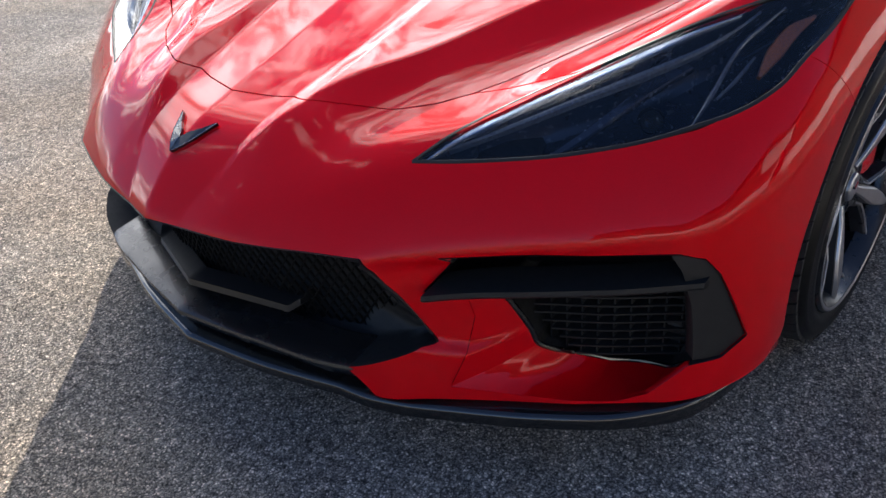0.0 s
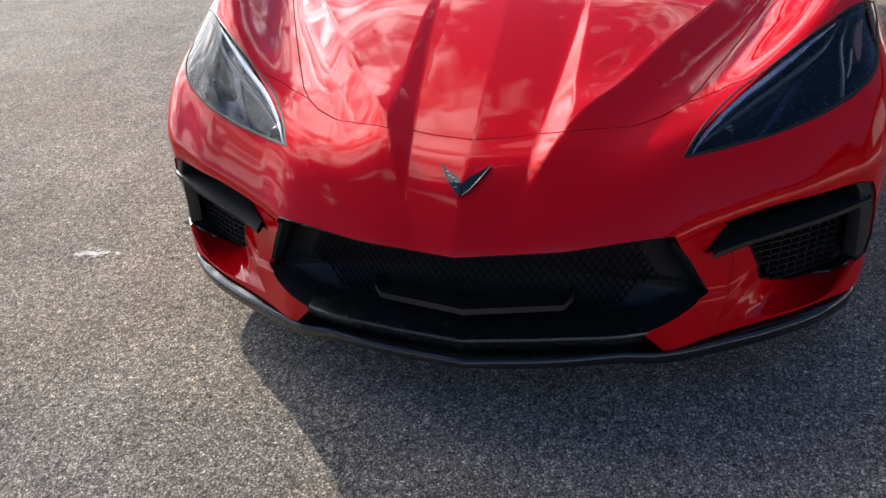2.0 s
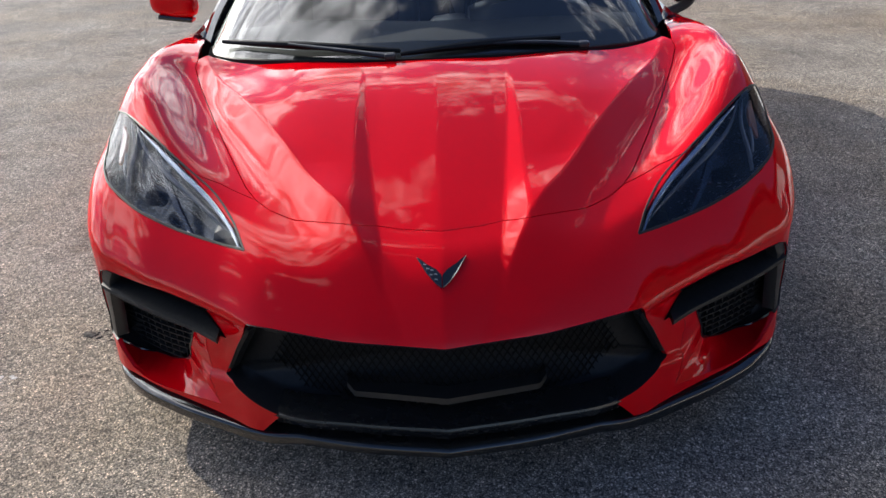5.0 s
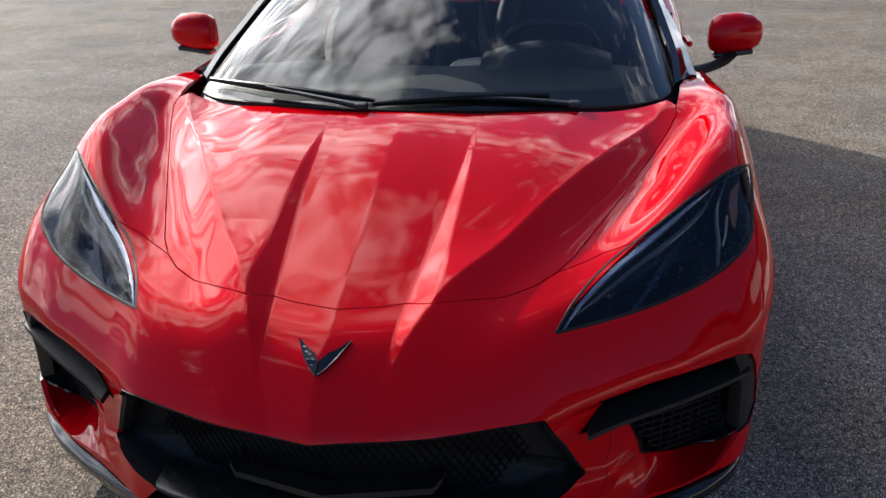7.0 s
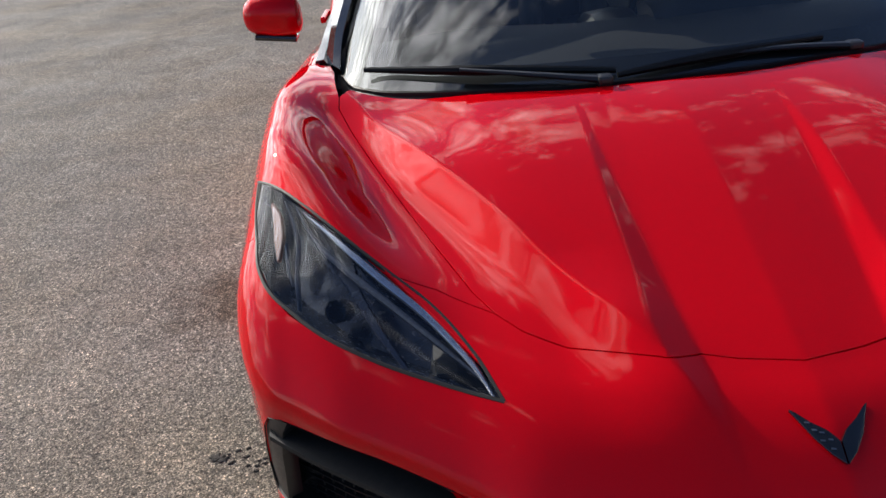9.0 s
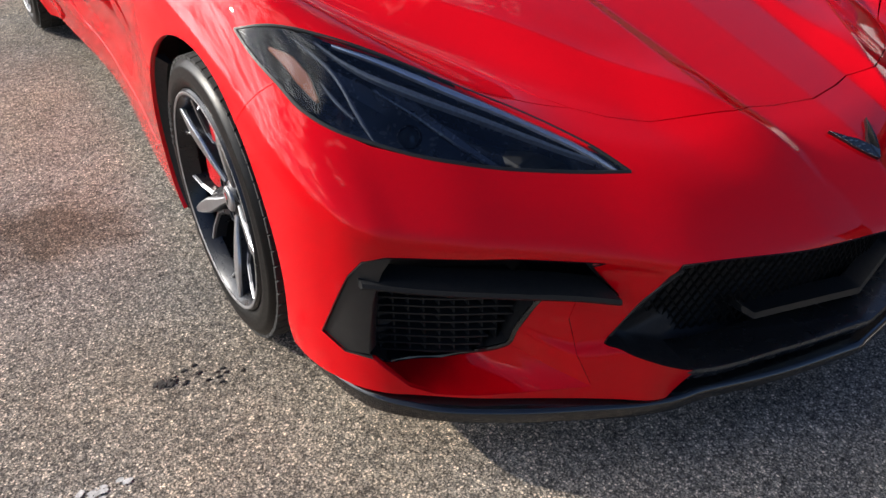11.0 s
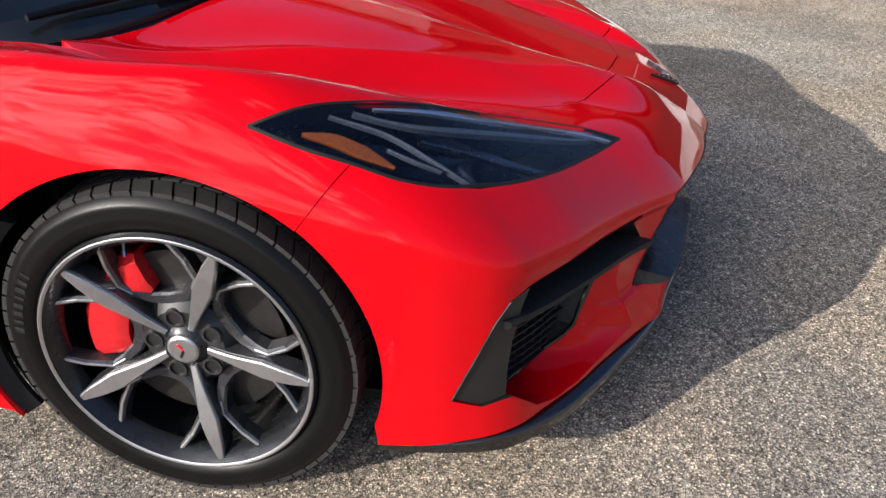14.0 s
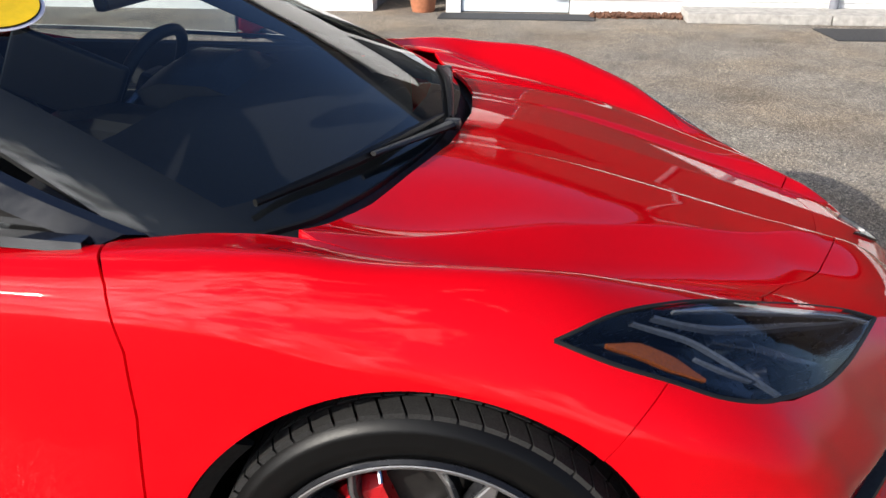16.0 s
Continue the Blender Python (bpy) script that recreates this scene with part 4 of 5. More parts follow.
for i, (x, y, _) in enumerate(SPLIT):
    d = SPLIT[min(i + 1, last)] - SPLIT[max(i - 1, 0)]
    o = np.array((d[1], -d[0])) / np.hypot(d[0], d[1])
    bk = np.interp(x, (0, .70, .82, .886), (.16, .16, .09, .03))
    top = np.interp(x, (0, .34, .46, .75, .845, .886), (.166, .160, .150, .150, .158, .150))
    low = np.interp(x, (0, .34, .46, .845, .886), (.143, .132, .119, .120, .126))
    inn = np.interp(x, (0, .34, .46, .80, .886), (.035, .035, .05, .035, .012))
    at = [(-bk, .170), (-inn, max(.164, top + .006)), (-.014, top + .001), (-.009, top), (-.005, top - .0015), (-.002, top - .004), (-.0005, top - .0075), (0, top - .011), (-.002, low + .002), (-.010, low), (-bk, low)]
    rows.append(np.array([(x + o[0] * w if x > 0 else 0, y + o[1] * w, z) for w, z in at]))
rows = [r * (-1, 1, 1) for r in rows[:0:-1]] + rows
part("splitter", loft(rows), GLOSS_BLACK, car, "black front splitter")
# side intakes
INTAKE_WALL = recess(FRONT, list(snap(INTAKE[:9])) + [b for _, b in PILLAR_SIDE[::-1]] + [b for _, b in SHELF[::-1]] + list(snap(INTAKE[-2:])), .075, .05, (-.28, 1, .0), free=True)


def ledge(rows):
    """A painted surface from the edge of the skin back to a deeper line, bowed a little."""
    at = np.linspace(0, len(rows) - 1, 48)
    line = lambda k: np.stack([np.interp(at, range(len(rows)), [r[k][i] for r in rows]) for i in range(3)], 1)
    front = snap(line(0))
    back = line(1)
    bend = (front + back) / 2 - (0, 0, .004)
    return loft([front, (front + bend) / 2, bend, (bend + back) / 2, back], closed=False)


SHELF_MESH, SIDE_MESH = ledge(SHELF), ledge(PILLAR_SIDE)
EDGE_TUBE = tube(curve([b for _, b in PILLAR_SIDE[::-1]] + [b for _, b in SHELF[-2::-1]], 40) + (0, .004, 0), .005, 8)
flange = panel(FRONT, INTAKE[:5] + [(.800, .437, .441), (.815, .449, .411), (.828, .463, .351), (.834, .469, .290), (.838, .470, .242), INTAKE[-1]], gap=.0012, cell=.012, thick=.03, lift=-.004)
blade_line = curve([(.842, .500, .402), (.76, .435, .396), (.64, .352, .390), (.55, .292, .386), (.502, .252, .384)], 30)
blade_rows = []
for i, (x, y, z) in enumerate(blade_line):
    d = np.interp(i, (0, 24, 29), (.030, .026, .016))
    blade_rows.append(np.array([(x, y - .028, z - .020), (x, y - .034, z - .014), (x, y - .032, z - .006), (x, y + .03, z + d * .25), (x, y + .04, z - .012)]))
BLADE = loft(blade_rows)
SLATS = []
for i in range(11):
    z = .212 + i * .0165
    row = []
    for x in np.linspace(.60 + .012 * max(0, 5 - i), .845, 16):
        y = float(nose_line(np.array(x))) + .082
        row.append(np.array([(x, y - .006, z - .0035), (x, y - .006, z), (x, y + .02, z + .004), (x, y + .02, z - .001)]))
    SLATS.append(loft(row))
for i in range(11):
    x = .622 + i * .0215
    bm = block((.003, .02, .17), (x, float(nose_line(np.array(x))) + .090, .295))
    me = bpy.data.meshes.new("upright")
    bm.to_mesh(me)
    bm.free()
    SLATS.append(me)
for side in (1, -1):
    ways = (lambda m: m) if side > 0 else flipped
    it = part("side_intake", ways(INTAKE_WALL), VOID_BLACK, car, "black corner air intake")
    part("intake_flange", ways(flange), SATIN_BLACK, it, "grained charcoal flange")
    part("intake_blade", ways(BLADE), VOID_BLACK, it, "black horizontal blade")
    for me in SLATS:
        part("slat", ways(me), VOID_BLACK, it)
    part("intake_edge", ways(EDGE_TUBE), GLOSS_BLACK, it)
    part("blade_shelf", ways(SHELF_MESH), RED, car, "red painted shelf below the corner intake")
    part("pillar_side", ways(SIDE_MESH), RED, car)


# ---- badge ----
def badge():
    b = part("badge", block((.001, .001, .001), (0, .20, .52)), GLOSS_BLACK, car, "black winged chequered badge")
    for s in (1, -1):
        outer = [(s * .001, .148), (s * .014, .163), (s * .030, .187), (s * .050, .226), (s * .044, .222), (s * .030, .209), (s * .012, .197), (s * .004, .187), (s * .001, .182)]
        outer = [(x, .194 + (y - .194) * 1.5) for x, y in outer]
        pts = np.array([(x, y, .50 + y * .2) for x, y in outer])
        top, n = on_skin(FRONT, pts, -.0065)
        low, _ = on_skin(FRONT, pts, .001)
        part("flag", loft([low, top], smooth=False), GLOSS_BLACK, b)
        if s < 0:
            for i, (x, y) in enumerate(((.012, .184), (.020, .194), (.028, .198), (.034, .208), (.012, .171), (.022, .183))):
                y = .194 + (y - .194) * 1.5
                q, nn = on_skin(FRONT, np.array([(s * (x + u), y + v, .5 + y * .2) for u, v in ((-.003, -.004), (.003, -.002), (.003, .004), (-.003, .002))]), -.0072)
                q2 = q - nn * .001
                part("chequer", loft([q2, q], smooth=False), STEEL, b)
        e, _ = on_skin(FRONT, np.array([(s * .002, .128, .526), (s * .015, .1475, .53), (s * .031, .1835, .537), (s * .050, .242, .548)]), -.006)
        part("edge", tube(e, .0009, 6), GLOSS_BLACK, b)


badge()


# ---- windscreen, pillars, roof ----
def screen_point(u, v, bulge=.018):
    a = abs(u)
    lo = np.array((.748 * u, float(spline([0, .23, .38, .54, .66, .72, .748], [1.082, 1.102, 1.137, 1.190, 1.262, 1.35, 1.45], .748 * a)), .782 - .014 * a * a))
    hi = np.array((.585 * u, 1.99 + .25 * a ** 2.3, 1.205 - .085 * a * a))
    p = lo + (hi - lo) * v
    p[2] += bulge * 4 * v * (1 - v)
    return p


def grid_mesh(fn, us, vs):
    v = [fn(a, b) for b in vs for a in us]
    n = len(us)
    f = [(j * n + i, j * n + i + 1, (j + 1) * n + i + 1, (j + 1) * n + i) for j in range(len(vs) - 1) for i in range(n - 1)]
    return outward(solid(v, f, True))


ws = part("windscreen", grid_mesh(screen_point, np.linspace(-1, 1, 41), np.linspace(0, 1, 21)), GLASS, car, "raked curved glass windscreen")
ws.visible_shadow = False
band = [np.array([screen_point(u, v, .018) - (0, 0, .004) for v in (0, .03, .075)] + [screen_point(u, .075) - (0, .0, .010), screen_point(u, 0) - (0, 0, .012)]) for u in np.linspace(-1, 1, 61)]
part("screen_band", loft(band), VOID_BLACK, ws)
for s in (1, -1):
    edge_rows = [np.array([screen_point(s * u, v) - (0, 0, .004) for u in (.915, .94, .97, .998)] + [screen_point(s * u, v) - (0, 0, .012) for u in (.998, .915)]) for v in np.linspace(0, .98, 40)]
    part("screen_edge", loft(edge_rows), VOID_BLACK, ws, "black border of the windscreen")
PILLAR = [(.778, 1.47, .774), (.776, 1.60, .824), (.757, 1.75, .884), (.708, 2.00, .998), (.640, 2.25, 1.105), (.600, 2.38, 1.150)]
for side in (1, -1):
    c = curve(PILLAR, 30)
    rows = [np.array([(x - .034, y - .035, z - .004), (x - .031, y - .030, z + .008), (x - .010, y - .005, z + .016), (x + .012, y + .03, z + .004), (x + .010, y + .075, z - .03), (x - .03, y + .05, z - .03)]) * (side, 1, 1) for x, y, z in c]
    part("a_pillar", loft(rows), GLOSS_BLACK, car, "gloss black windscreen pillar")


def roof_point(u, v):
    y = 1.97 + v * 1.55
    zc = float(spline([1.9, 2.0, 2.25, 2.6, 2.95, 3.3, 3.6], [1.185, 1.208, 1.234, 1.222, 1.15, 1.04, .975], y))
    half = float(spline([1.9, 2.25, 2.6, 3.0, 3.5], [.60, .615, .61, .57, .50], y))
    return np.array((half * u, y + .22 * abs(u) ** 2.3 * (1 - v), zc - .075 * abs(u) ** 2.4 * (1 - .5 * v)))


roof_mesh = grid_mesh(roof_point, np.linspace(-1, 1, 31), np.linspace(0, .62, 20))
roof_ob = part("roof", roof_mesh, RED, car, "red roof panel")
th = roof_ob.modifiers.new("thick", "SOLIDIFY")
th.thickness, th.offset = .02, -1
part("headliner", grid_mesh(lambda u, v: roof_point(u * .97, v) - (0, 0, .027), np.linspace(-1, 1, 21), np.linspace(.01, .61, 12)), VOID_BLACK, car, "dark cloth headliner")
part("rear_window", grid_mesh(roof_point, np.linspace(-.9, .9, 21), np.linspace(.625, 1, 12)), TINTED, car, "dark rear glass")
for side in (1, -1):
    def side_glass(u, v, s=side):
        y = 1.62 + u * 1.12
        low = np.array((.80, y, .80))
        top = roof_point(1.0, max(0, (y - 2.19) / 1.55)) if y > 2.19 else np.array(curve(PILLAR, 60)[np.argmin(abs(curve(PILLAR, 60)[:, 1] - y))]) - (.01, 0, .01)
        return (low + (top - low) * v) * (s, 1, 1)
    part("side_window", grid_mesh(side_glass, np.linspace(0, 1, 25), np.linspace(0, 1, 6)), TINTED, car, "dark side glass")
    belt = curve([(.806, 1.50, .786), (.815, 1.9, .802), (.825, 2.4, .812), (.83, 2.72, .815)], 24)
    rows = [np.array([(x - .02, y, z), (x - .012, y, z + .012), (x + .010, y, z + .010), (x + .014, y, z - .004)]) * (side, 1, 1) for x, y, z in belt]
    part("belt_trim", loft(rows), GLOSS_BLACK, car)
    butt = [np.array([(x, y, z), (x + .04, y, z - .01), (x + w, y, zl), (x + w - .05, y, zl)]) * (side, 1, 1) for x, y, z, w, zl in ((.60, 2.60, 1.145, .20, .80), (.585, 2.85, 1.10, .25, .82), (.55, 3.15, 1.02, .30, .86), (.52, 3.5, .975, .34, .92))]
    part("rear_pillar", loft(butt), RED, car)

# cowl under the screen and its wipers
rows = []
for u in np.linspace(-1, 1, 61):
    a = abs(u)
    front_y = float(spline([0, .23, .38, .54, .70, .76], [1.045, 1.065, 1.105, 1.152, 1.228, 1.34], a * .76))
    q = screen_point(u, .0)
    fx = u * .74
    rows.append(np.array([(fx, front_y - .03, .742), (fx, front_y + .012, .738), ((fx + q[0]) / 2, (front_y + q[1]) / 2, .748), (q[0], q[1] + .01, q[2] - .008), (q[0], q[1] + .03, q[2] - .05), (fx, front_y, .70)]))
part("cowl", loft(rows), VOID_BLACK, car, "black plastic cowl below the windscreen")


def wiper(arm, blade, side_name):
    a = curve(arm, 16)
    w = part("wiper", tube(a, np.interp(np.linspace(0, 1, 16), (0, .2, 1), (.014, .011, .006)), 8, .7), SATIN_BLACK, car, "black windscreen wiper")
    b = curve(blade, 20)
    part("wiper_blade", tube(b, np.interp(np.linspace(0, 1, 20), (0, .5, 1), (.005, .010, .005)), 8, 1.3), RUBBER, w)
    part("wiper_pivot", block((.034, .034, .022), tuple(a[0]), .008), SATIN_BLACK, w)


wiper([(-.13, 1.075, .790), (-.28, 1.115, .806), (-.44, 1.175, .818)], [(-.10, 1.10, .800), (-.25, 1.135, .808), (-.44, 1.19, .812), (-.67, 1.305, .808)], "right")
wiper([(.45, 1.165, .782), (.31, 1.138, .800), (.13, 1.115, .808)], [(-.10, 1.083, .794), (.05, 1.103, .803), (.20, 1.128, .806), (.38, 1.175, .804)], "left")

# ---- door mirrors ----
for side in (1, -1):
    rows = []
    for k, (x, h0, h1, d) in enumerate(((.900, .820, .880, .030), (.908, .800, .905, .052), (.93, .788, .920, .062), (.985, .786, .926, .064), (1.04, .796, .918, .058), (1.068, .812, .898, .045), (1.078, .830, .878, .025))):
        zc, hz = (h0 + h1) / 2, (h1 - h0) / 2
        t = np.linspace(0, 2 * np.pi, 20, endpoint=False)
        y0 = 1.90 + .10 * (x - .9)
        rows.append(np.array([(side * x, y0 - d * max(math.cos(q), -.55) * (1 if math.cos(q) > 0 else .8), zc + hz * np.sign(math.sin(q)) * abs(math.sin(q)) ** .75) for q in t]))
    mir = part("door_mirror", loft(rows), RED, car, "red door mirror on a black arm")
    part("mirror_glass", block((.15, .004, .085), (side * .995, 1.945, .842), .002, (0, 0, side * 6)), CHROME, mir)
    part("mirror_base", block((.13, .060, .018), (side * .985, 1.895, .790), .007, (0, side * -8, 0)), GLOSS_BLACK, mir)
    arm = curve([(.79, 1.63, .775), (.86, 1.71, .770), (.94, 1.81, .776), (.985, 1.885, .790)], 14)
    part("mirror_arm", tube(arm, np.linspace(.030, .022, 14), 12, .55), ROUGH_BLACK, mir, "black mirror arm")

# ---- cabin ----
part("cabin_floor", block((1.46, 1.70, .03), (0, 2.15, .20), .01), VOID_BLACK, car)
part("bulkhead", block((1.40, .04, .75), (0, 2.98, .58), .01), VOID_BLACK, car)
part("firewall", block((1.42, .03, .50), (0, 1.32, .48), .01), VOID_BLACK, car)
rows = []
for x in np.linspace(-.76, .76, 31):
    k = .05 * (abs(x) / .76) ** 2
    rows.append(np.array([(x, 1.20 + 4.5 * k, .735), (x, 1.32 + 3.5 * k, .765), (x, 1.55 + 1.5 * k, .775), (x, 1.76, .772 - .01 * math.cos(x * 8)), (x, 1.80, .755), (x, 1.79, .66), (x, 1.70, .45), (x, 1.45, .40)]))
dash = part("dashboard", loft(rows), DASH, car, "dark grey soft dashboard")
rows = [np.array([(x, 1.66, .77), (x, 1.72, .77 + h), (x, 1.84, .775 + h), (x, 1.90, .76 + h * .7), (x, 1.86, .70), (x, 1.70, .70)]) for x, h in zip(np.linspace(.13, .57, 15), .065 * np.sin(np.linspace(.35, np.pi - .35, 15)))]
part("binnacle", loft(rows), SATIN_BLACK, dash)
part("screen", block((.03, .28, .17), (.105, 2.07, .81), .014, (24, 0, 12), 3), SATIN_BLACK, dash)
for side in (1, -1):
    part("door_card", block((.06, 1.24, .46), (side * .775, 2.12, .56), .025), DASH, car, "dark grey door lining")
    part("armrest", block((.10, .60, .07), (side * .725, 2.25, .62), .025), LEATHER, car)
rows = [np.array([(-.02, y, .25), (-.02, y, z - .02), (0, y, z), (.12, y, z + .012), (.15, y, z - .02), (.15, y, .25)]) for y, z in ((1.78, .72), (1.95, .74), (2.1, .72), (2.3, .62), (2.7, .58))]
part("centre_console", loft(rows), SATIN_BLACK, car, "black centre console")


def seat(x):
    s = part("seat", block((.46, .50, .16), (x, 2.30, .36), .05, (6, 0, 0), 3), LEATHER, car, "black leather sports seat")
    rows = []
    for t in np.linspace(0, 1, 16):
        y, z = 2.50 + .26 * t, .40 + .56 * t
        w = np.interp(t, (0, .3, .6, .85, 1), (.24, .25, .25, .20, .17))
        a = np.linspace(0, 2 * np.pi, 22, endpoint=False)
        rows.append(np.array([(x + w * np.sign(math.cos(q)) * abs(math.cos(q)) ** .6, y + (.055 + .025 * abs(math.cos(q))) * math.sin(q), z + .04 * math.sin(q)) for q in a]))
    part("backrest", loft(rows), LEATHER, s)
    head = part("headrest", block((.26, .09, .20), (x, 2.80, 1.02), .04, (12, 0, 0), 3), LEATHER, s)
    part("stitching", tube(curve([(x - .12, 2.755, .95), (x - .10, 2.765, 1.08), (x, 2.77, 1.10), (x + .10, 2.765, 1.08), (x + .12, 2.755, .95)], 20), .003, 6), LAMP_GREY, head)
    for sx in (1, -1):
        part("bolster", tube(curve([(x + sx * .22, 2.06, .40), (x + sx * .24, 2.30, .44), (x + sx * .245, 2.52, .52), (x + sx * .235, 2.66, .75), (x + sx * .19, 2.74, .93)], 20), .055, 12), LEATHER, s)


seat(.37)
seat(-.37)
for side in (1, -1):
    b = curve([(side * .60, 2.86, 1.03), (side * .59, 2.78, .80), (side * .60, 2.70, .45)], 12)
    rows = [np.array([(x - .024, y, z), (x + .024, y, z), (x + .024, y + .004, z), (x - .024, y + .004, z)]) for x, y, z in b]
    part("seat_belt", loft(rows), BELT, car, "red seat belt")

t = np.linspace(0, 2 * np.pi, 49)
sq = np.stack([.178 * np.sign(np.cos(t)) * abs(np.cos(t)) ** .8, np.zeros(49), .165 * np.sign(np.sin(t)) * abs(np.sin(t)) ** .8], 1)
tilt = np.array(Matrix.Rotation(radians(25), 3, "X"))
wheel_pts = sq @ tilt.T + (.355, 1.985, .738)
sw = part("steering_wheel", tube(wheel_pts, .0165, 12), LEATHER, car, "black leather steering wheel")
part("wheel_boss", block((.13, .05, .11), (.355, 1.975, .731), .02, (25, 0, 0)), SATIN_BLACK, sw)
for s in (1, -1):
    part("wheel_spoke", block((.13, .018, .030), (.355 + s * .112, 1.980, .718), .006, (25, s * 14, 0)), LAMP_GREY, sw)
part("steering_column", tube([(.355, 1.70, .64), (.355, 1.96, .728)], .045, 14), SATIN_BLACK, car)
part("cabin_mirror", block((.24, .03, .07), (0, 1.82, 1.035), .012, (-10, 0, 0)), SATIN_BLACK, car, "black interior mirror")
for s in (1, -1):
    part("sun_visor", block((.36, .16, .018), (s * .27, 2.10, 1.150), .006, (-14, 0, 0)), DASH, car)

# round yellow sticker inside the screen's upper corner
YELLOW = simple("yellow_vinyl", (0.80, 0.52, 0.01), 0.45)
PALE = simple("pale_vinyl", (0.75, 0.72, 0.80), 0.45)


def sticker(r, h, mat, name, parent, label=""):
    c0 = screen_point(-.715, .69)
    ex = screen_point(-.695, .69) - c0
    ey = screen_point(-.715, .72) - c0
    ex, ey = ex / np.linalg.norm(ex), ey / np.linalg.norm(ey)
    ey = ey - ex * (ex @ ey)
    ey /= np.linalg.norm(ey)
    nn = np.cross(ex, ey)
    a = np.linspace(0, 2 * np.pi, 48, endpoint=False)
    ring = np.array([c0 + r * (math.cos(q) * ex + math.sin(q) * ey) for q in a])
    return part(name, loft([ring + nn * h, ring + nn * (h + .0012)], smooth=False), mat, parent, label)


st = sticker(.085, .004, PALE, "window_sticker", car, "round yellow vinyl sticker with a pale rim")
sticker(.079, .0056, GLOSS_BLACK, "sticker_line", st)
sticker(.077, .0072, YELLOW, "sticker_face", st)

# underbody
# unseen panels, added to stop sunlight leaking under the bumper
for side in (1, -1):
    part("sun_block_panel", block((.37, .012, .21), (side * .683, .650, .205), .004, (0, 0, side * 6)), ROUGH_BLACK, car, "unseen black panel added to block sun under the nose")
part("underbody", block((1.50, 3.9, .03), (0, 2.35, .135), .01), VOID_BLACK, car)
part("nose_block", block((1.10, .62, .40), (0, .72, .34), .05), VOID_BLACK, car)


# ---- the white building across the yard ----
WHITE_WALL = simple("white_wall_paint", (0.78, 0.78, 0.77), 0.6, bump=0.15, scale=8, vary=0.06)
BLUE_WHITE = simple("pale_blue_panel_paint", (0.62, 0.68, 0.74), 0.5, scale=6, vary=0.05)
CONCRETE = simple("pale_concrete", (0.42, 0.40, 0.37), 0.85, bump=0.4, scale=14, vary=0.25)
GREY_PIPE = simple("grey_pipe_paint", (0.20, 0.21, 0.24), 0.5)
# serves the rubber mat and the sheet that stands in for a shadow
MAT_AND_SHADE = simple("dark_mat_and_shade", (0.035, 0.036, 0.040), 0.8, bump=0.4, scale=50)
TERRACOTTA = simple("terracotta", (0.42, 0.16, 0.08), 0.75, bump=0.2, scale=30, vary=0.2)
MULCH = simple("brown_mulch", (0.16, 0.075, 0.045), 0.9, scale=60, vary=0.5)
WALL_X = 7.32
# tones of the unseen upper wall and roof, dark to calm reflections in the paint
UNSEEN_BOARD = simple("unseen_dark_boards", (0.050, 0.036, 0.028), 0.8, bump=0.3, scale=12, vary=0.3)
UNSEEN_SHINGLE = simple("unseen_dark_shingles", (0.045, 0.043, 0.042), 0.9, bump=0.5, scale=25, vary=0.35)

wall = thing("building_wall", "white painted wall with doorways, under unseen dark boarding added for reflections", "building", kind="structure")
for y0, y1, z0, z1 in ((-9, -.30, 0, 3.6), (-.30, .72, 0, 3.6), (.72, 1.90, 2.3, 3.6), (1.90, 2.06, 0, 3.6), (2.06, 2.88, 2.1, 3.6), (2.88, 12, 0, 3.6)):
    part("wall_section", block((.24, y1 - y0, z1 - z0), (WALL_X + .12, (y0 + y1) / 2, (z0 + z1) / 2)), WHITE_WALL, wall)
board_mesh = bpy.data.meshes.new("board")
b = block((.018, .176, .94), (0, 0, .62), .004, (0, 0, 0), 1)
b.to_mesh(board_mesh)
b.free()
board_mesh.materials.append(WHITE_WALL)
for i in range(116):
    y = -9 + .18 * (i + .5)
    if -.30 - .1 < y < .72 + .1 or y < -.45 or y > 2.95:
        ob = new("board", board_mesh)
        ob.parent = wall
        ob.location = (WALL_X - .0095, y, .0)
# unseen boarding, added so that the red paint reflects something dark
upper_mesh = bpy.data.meshes.new("unseen_upper_board")
b = block((.024, .176, 2.50), (0, 0, 2.35), .004, (0, 0, 0), 1)
b.to_mesh(upper_mesh)
b.free()
upper_mesh.materials.append(UNSEEN_BOARD)
for i in range(116):
    y = -9 + .18 * (i + .5)
    if not .70 < y < 1.92 and not 2.04 < y < 2.90:
        ob = new("unseen_upper_board", upper_mesh)
        ob.parent = wall
        ob.location = (WALL_X - .0125, y, .0)
door_panel = tagged(new("garage_door"), "pale blue-white door with unseen dark upper panels added for reflections", "door", kind="structure")
# panels above the second are unseen, made dark to keep reflections low
for i in range(5):
    part("door_panel", block((.05, 1.16, .45), (WALL_X + .06, 1.31, .235 + .457 * i), .008), BLUE_WHITE if i < 2 else GLOSS_BLACK, door_panel)
recess_ob = tagged(new("doorway"), "dark open doorway in the white wall", "doorway", kind="structure")
part("back", block((.04, 1.2, 2.3), (WALL_X + 1.2, 2.47, 1.15)), VOID_BLACK, recess_ob)
for y in (2.0, 2.94):
    part("reveal", block((1.2, .06, 2.2), (WALL_X + .85, y, 1.1)), GREY_PIPE, recess_ob)
# the roof is unseen too, added as a dark shape for reflections
unseen_roof = tagged(new("unseen_roof"), "unseen dark shingled roof added to darken reflections", "roof", kind="structure")
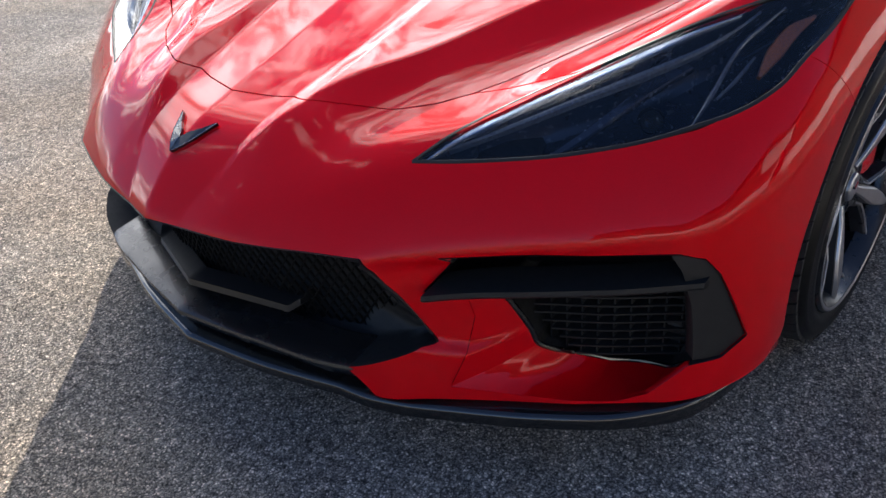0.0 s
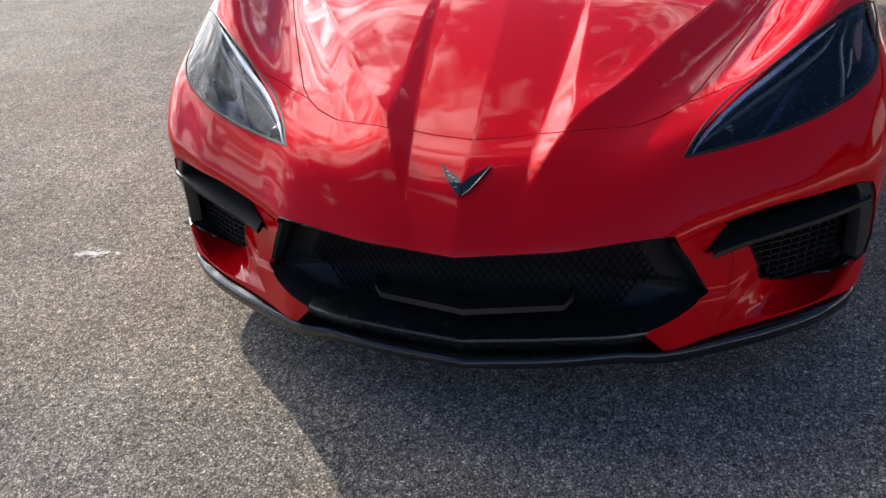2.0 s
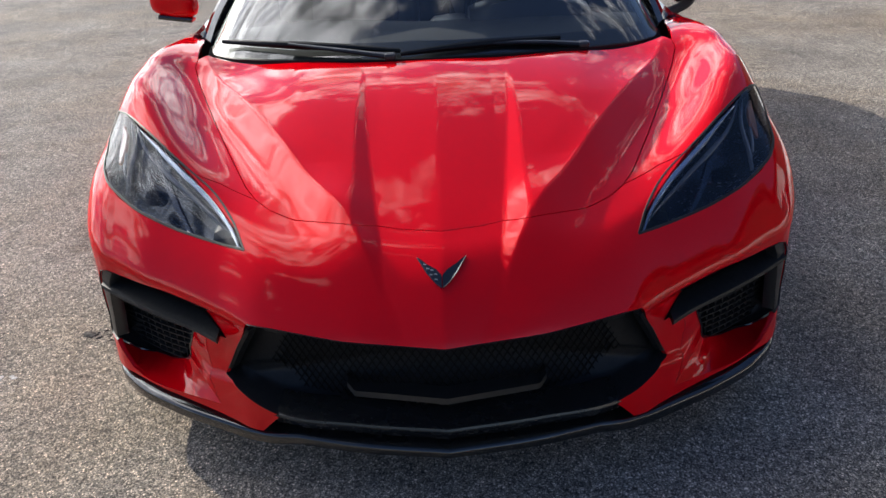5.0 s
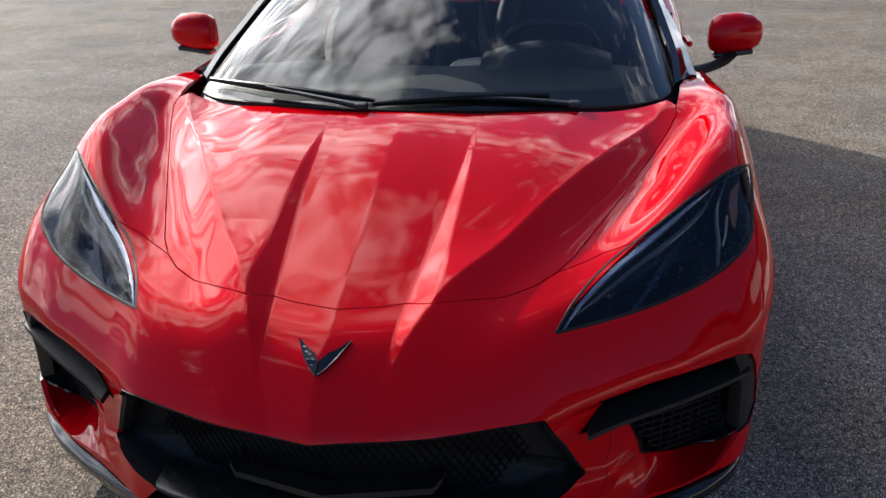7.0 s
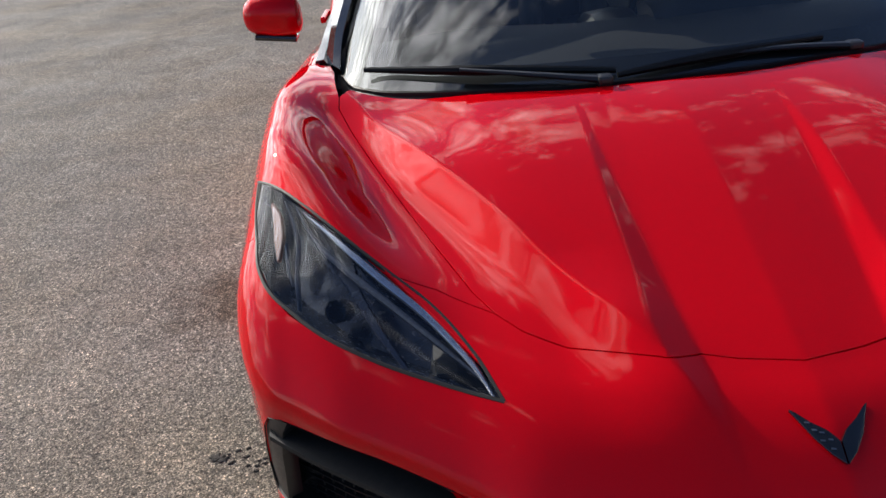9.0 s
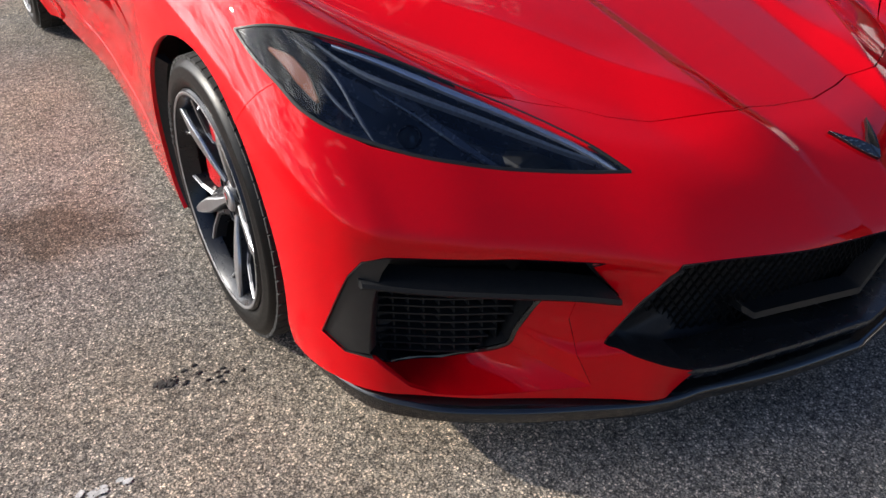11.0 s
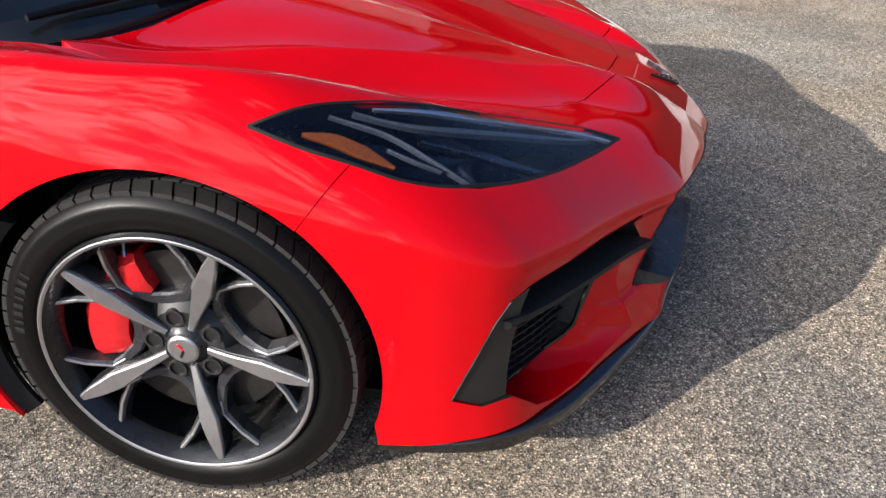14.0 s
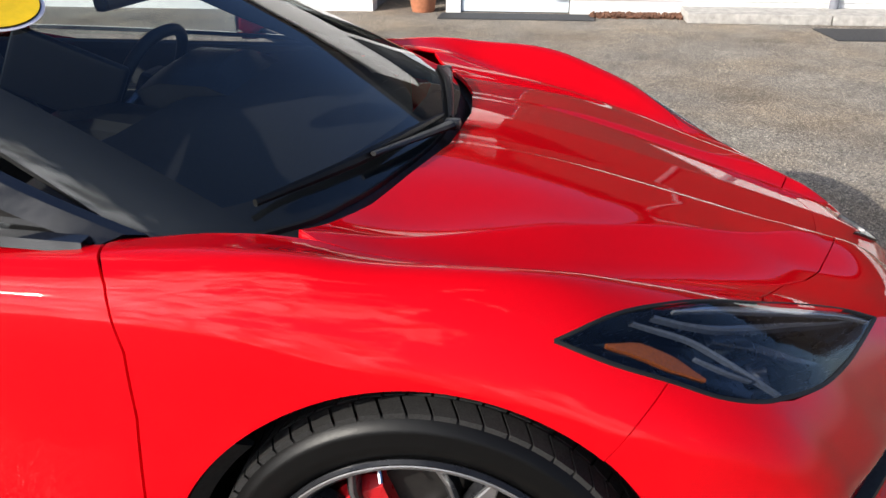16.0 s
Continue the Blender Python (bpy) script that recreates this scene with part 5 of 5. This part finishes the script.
part("eave", block((.9, 21, .16), (WALL_X + .05, 1.5, 3.68), .02), UNSEEN_BOARD, unseen_roof)
part("roof_slab", block((6, 21, .12), (WALL_X + 2.4, 1.5, 4.72), .02, (0, -20, 0)), UNSEEN_SHINGLE, unseen_roof)
walkway = tagged(new("walkway"), "pale worn concrete step along the wall", "step", kind="structure")
for i in range(6):
    part("slab", block((.56, 1.37, .10), (WALL_X - .27, -1.12 - 1.38 * i, .05), .012), CONCRETE, walkway)
pipe = thing("downpipe", "grey painted rain pipe on the white wall", "pipe")
part("pipe", tube([(WALL_X - .06, -1.95, .10), (WALL_X - .06, -1.95, 3.55)], .045, 14), GREY_PIPE, pipe)
for z in (.5, 1.9, 3.2):
    part("bracket", block((.06, .12, .03), (WALL_X - .05, -1.95, z), .005), GREY_PIPE, pipe)
mat_ob = thing("mat_shade_sheet", "flat dark rubber mat on the asphalt", "mat", "mats by the wall")
part("sheet", block((.42, 1.62, .012), (WALL_X - .30, 1.28, .006), .004), MAT_AND_SHADE, mat_ob)
# no mat here: a dark sheet drawn in place of a wide shadow
shadow_sheet = thing("mat_shade_sheet", "wide flat dark sheet standing in for a shadow on the asphalt", "mat", "mats by the wall")
part("sheet", block((.66, 1.9, .012), (6.24, -2.53, .006), .004, (0, 0, 3)), MAT_AND_SHADE, shadow_sheet)
pot = thing("flower_pot", "terracotta pot standing in the doorway", "pot")
pm = lathe([(.001, .01), (.12, 0), (.125, .01), (.17, .26), (.185, .26), (.185, .31), (.165, .31), (.15, .26), (.001, .24)], 40)
pm.transform(Matrix.Rotation(radians(-90), 4, "Y"))
part("pot_body", pm, TERRACOTTA, pot)
pot.location = (WALL_X + .05, 2.32, 0)
bed = tagged(new("mulch_bed"), "narrow bed of brown bark mulch by the wall", "mulch", kind="stuff")
rng = random.Random(4)
mul = bmesh.new()
for i in range(900):
    s = rng.uniform(.012, .05)
    x, y = WALL_X - rng.uniform(.03, .30), rng.uniform(-.42, .50)
    m = pose(x, y, rng.uniform(.005, .035), rng.uniform(0, 90), rng.uniform(0, 40), rng.uniform(0, 360)) @ Matrix.Diagonal((s, s * .45, s * .25, 1))
    bmesh.ops.create_cube(mul, size=1, matrix=m)
part("chips", mul, MULCH, bed)

# a scuffed remnant of white paint
CHALK = simple("worn_white_paint", (0.50, 0.485, 0.46), 0.8, bump=0.8, scale=120, vary=0.35)
mark = thing("paint_mark", "scuffed remnant of white paint on the asphalt", "paint mark")
rng = random.Random(9)
flakes = bmesh.new()
for i in range(60):
    u, v = rng.gauss(0, .034), rng.gauss(0, .011)
    r = rng.uniform(.003, .009)
    ring = [flakes.verts.new((u + r * rng.uniform(.6, 1.3) * math.cos(q) - .4 * v, v + r * rng.uniform(.5, 1.1) * math.sin(q) + .25 * u, .0012 + .0000100 * i)) for q in np.linspace(0, 2 * np.pi, 7, endpoint=False)]
    flakes.faces.new(ring)
part("flakes", flakes, CHALK, mark)
mark.location = (-1.345, .650, .001)

# patches of old tar on the asphalt
TAR_DULL = simple("dull_tar", (0.050, 0.042, 0.036), 0.9, bump=0.8, scale=120, vary=0.5)
rng = random.Random(21)
CRUMBS = [(-1.131, .893, .013), (-1.112, .878, .008)] + [(rng.gauss(-1.10, .030), rng.gauss(.885, .018), rng.uniform(.003, .006)) for i in range(12)] + [(rng.gauss(-1.02, .025), rng.gauss(.845, .012), rng.uniform(.003, .005)) for i in range(8)]
for cx, cy, r in CRUMBS:
    spot = thing("tar_spot", "small dark lump of old tar on the asphalt", "tar", "tar spots")
    a = np.linspace(0, 2 * np.pi, 40, endpoint=False)
    k = np.array([r * (1 + .9 * noise.noise(Vector((math.cos(q) * 2.5, math.sin(q) * 2.5, cx * 9))) + .3 * noise.noise(Vector((math.cos(q) * 7, math.sin(q) * 7, cx * 5)))) for q in a])
    ring = np.stack([k * np.cos(a) * 1.15, k * np.sin(a) * .95, np.zeros(40)], 1)
    part("lump", loft([ring, ring * .8 + (0, 0, .0025), ring * .3 + (0, 0, .0035)]), TAR_DULL, spot)
    spot.location = (cx, cy, 0)
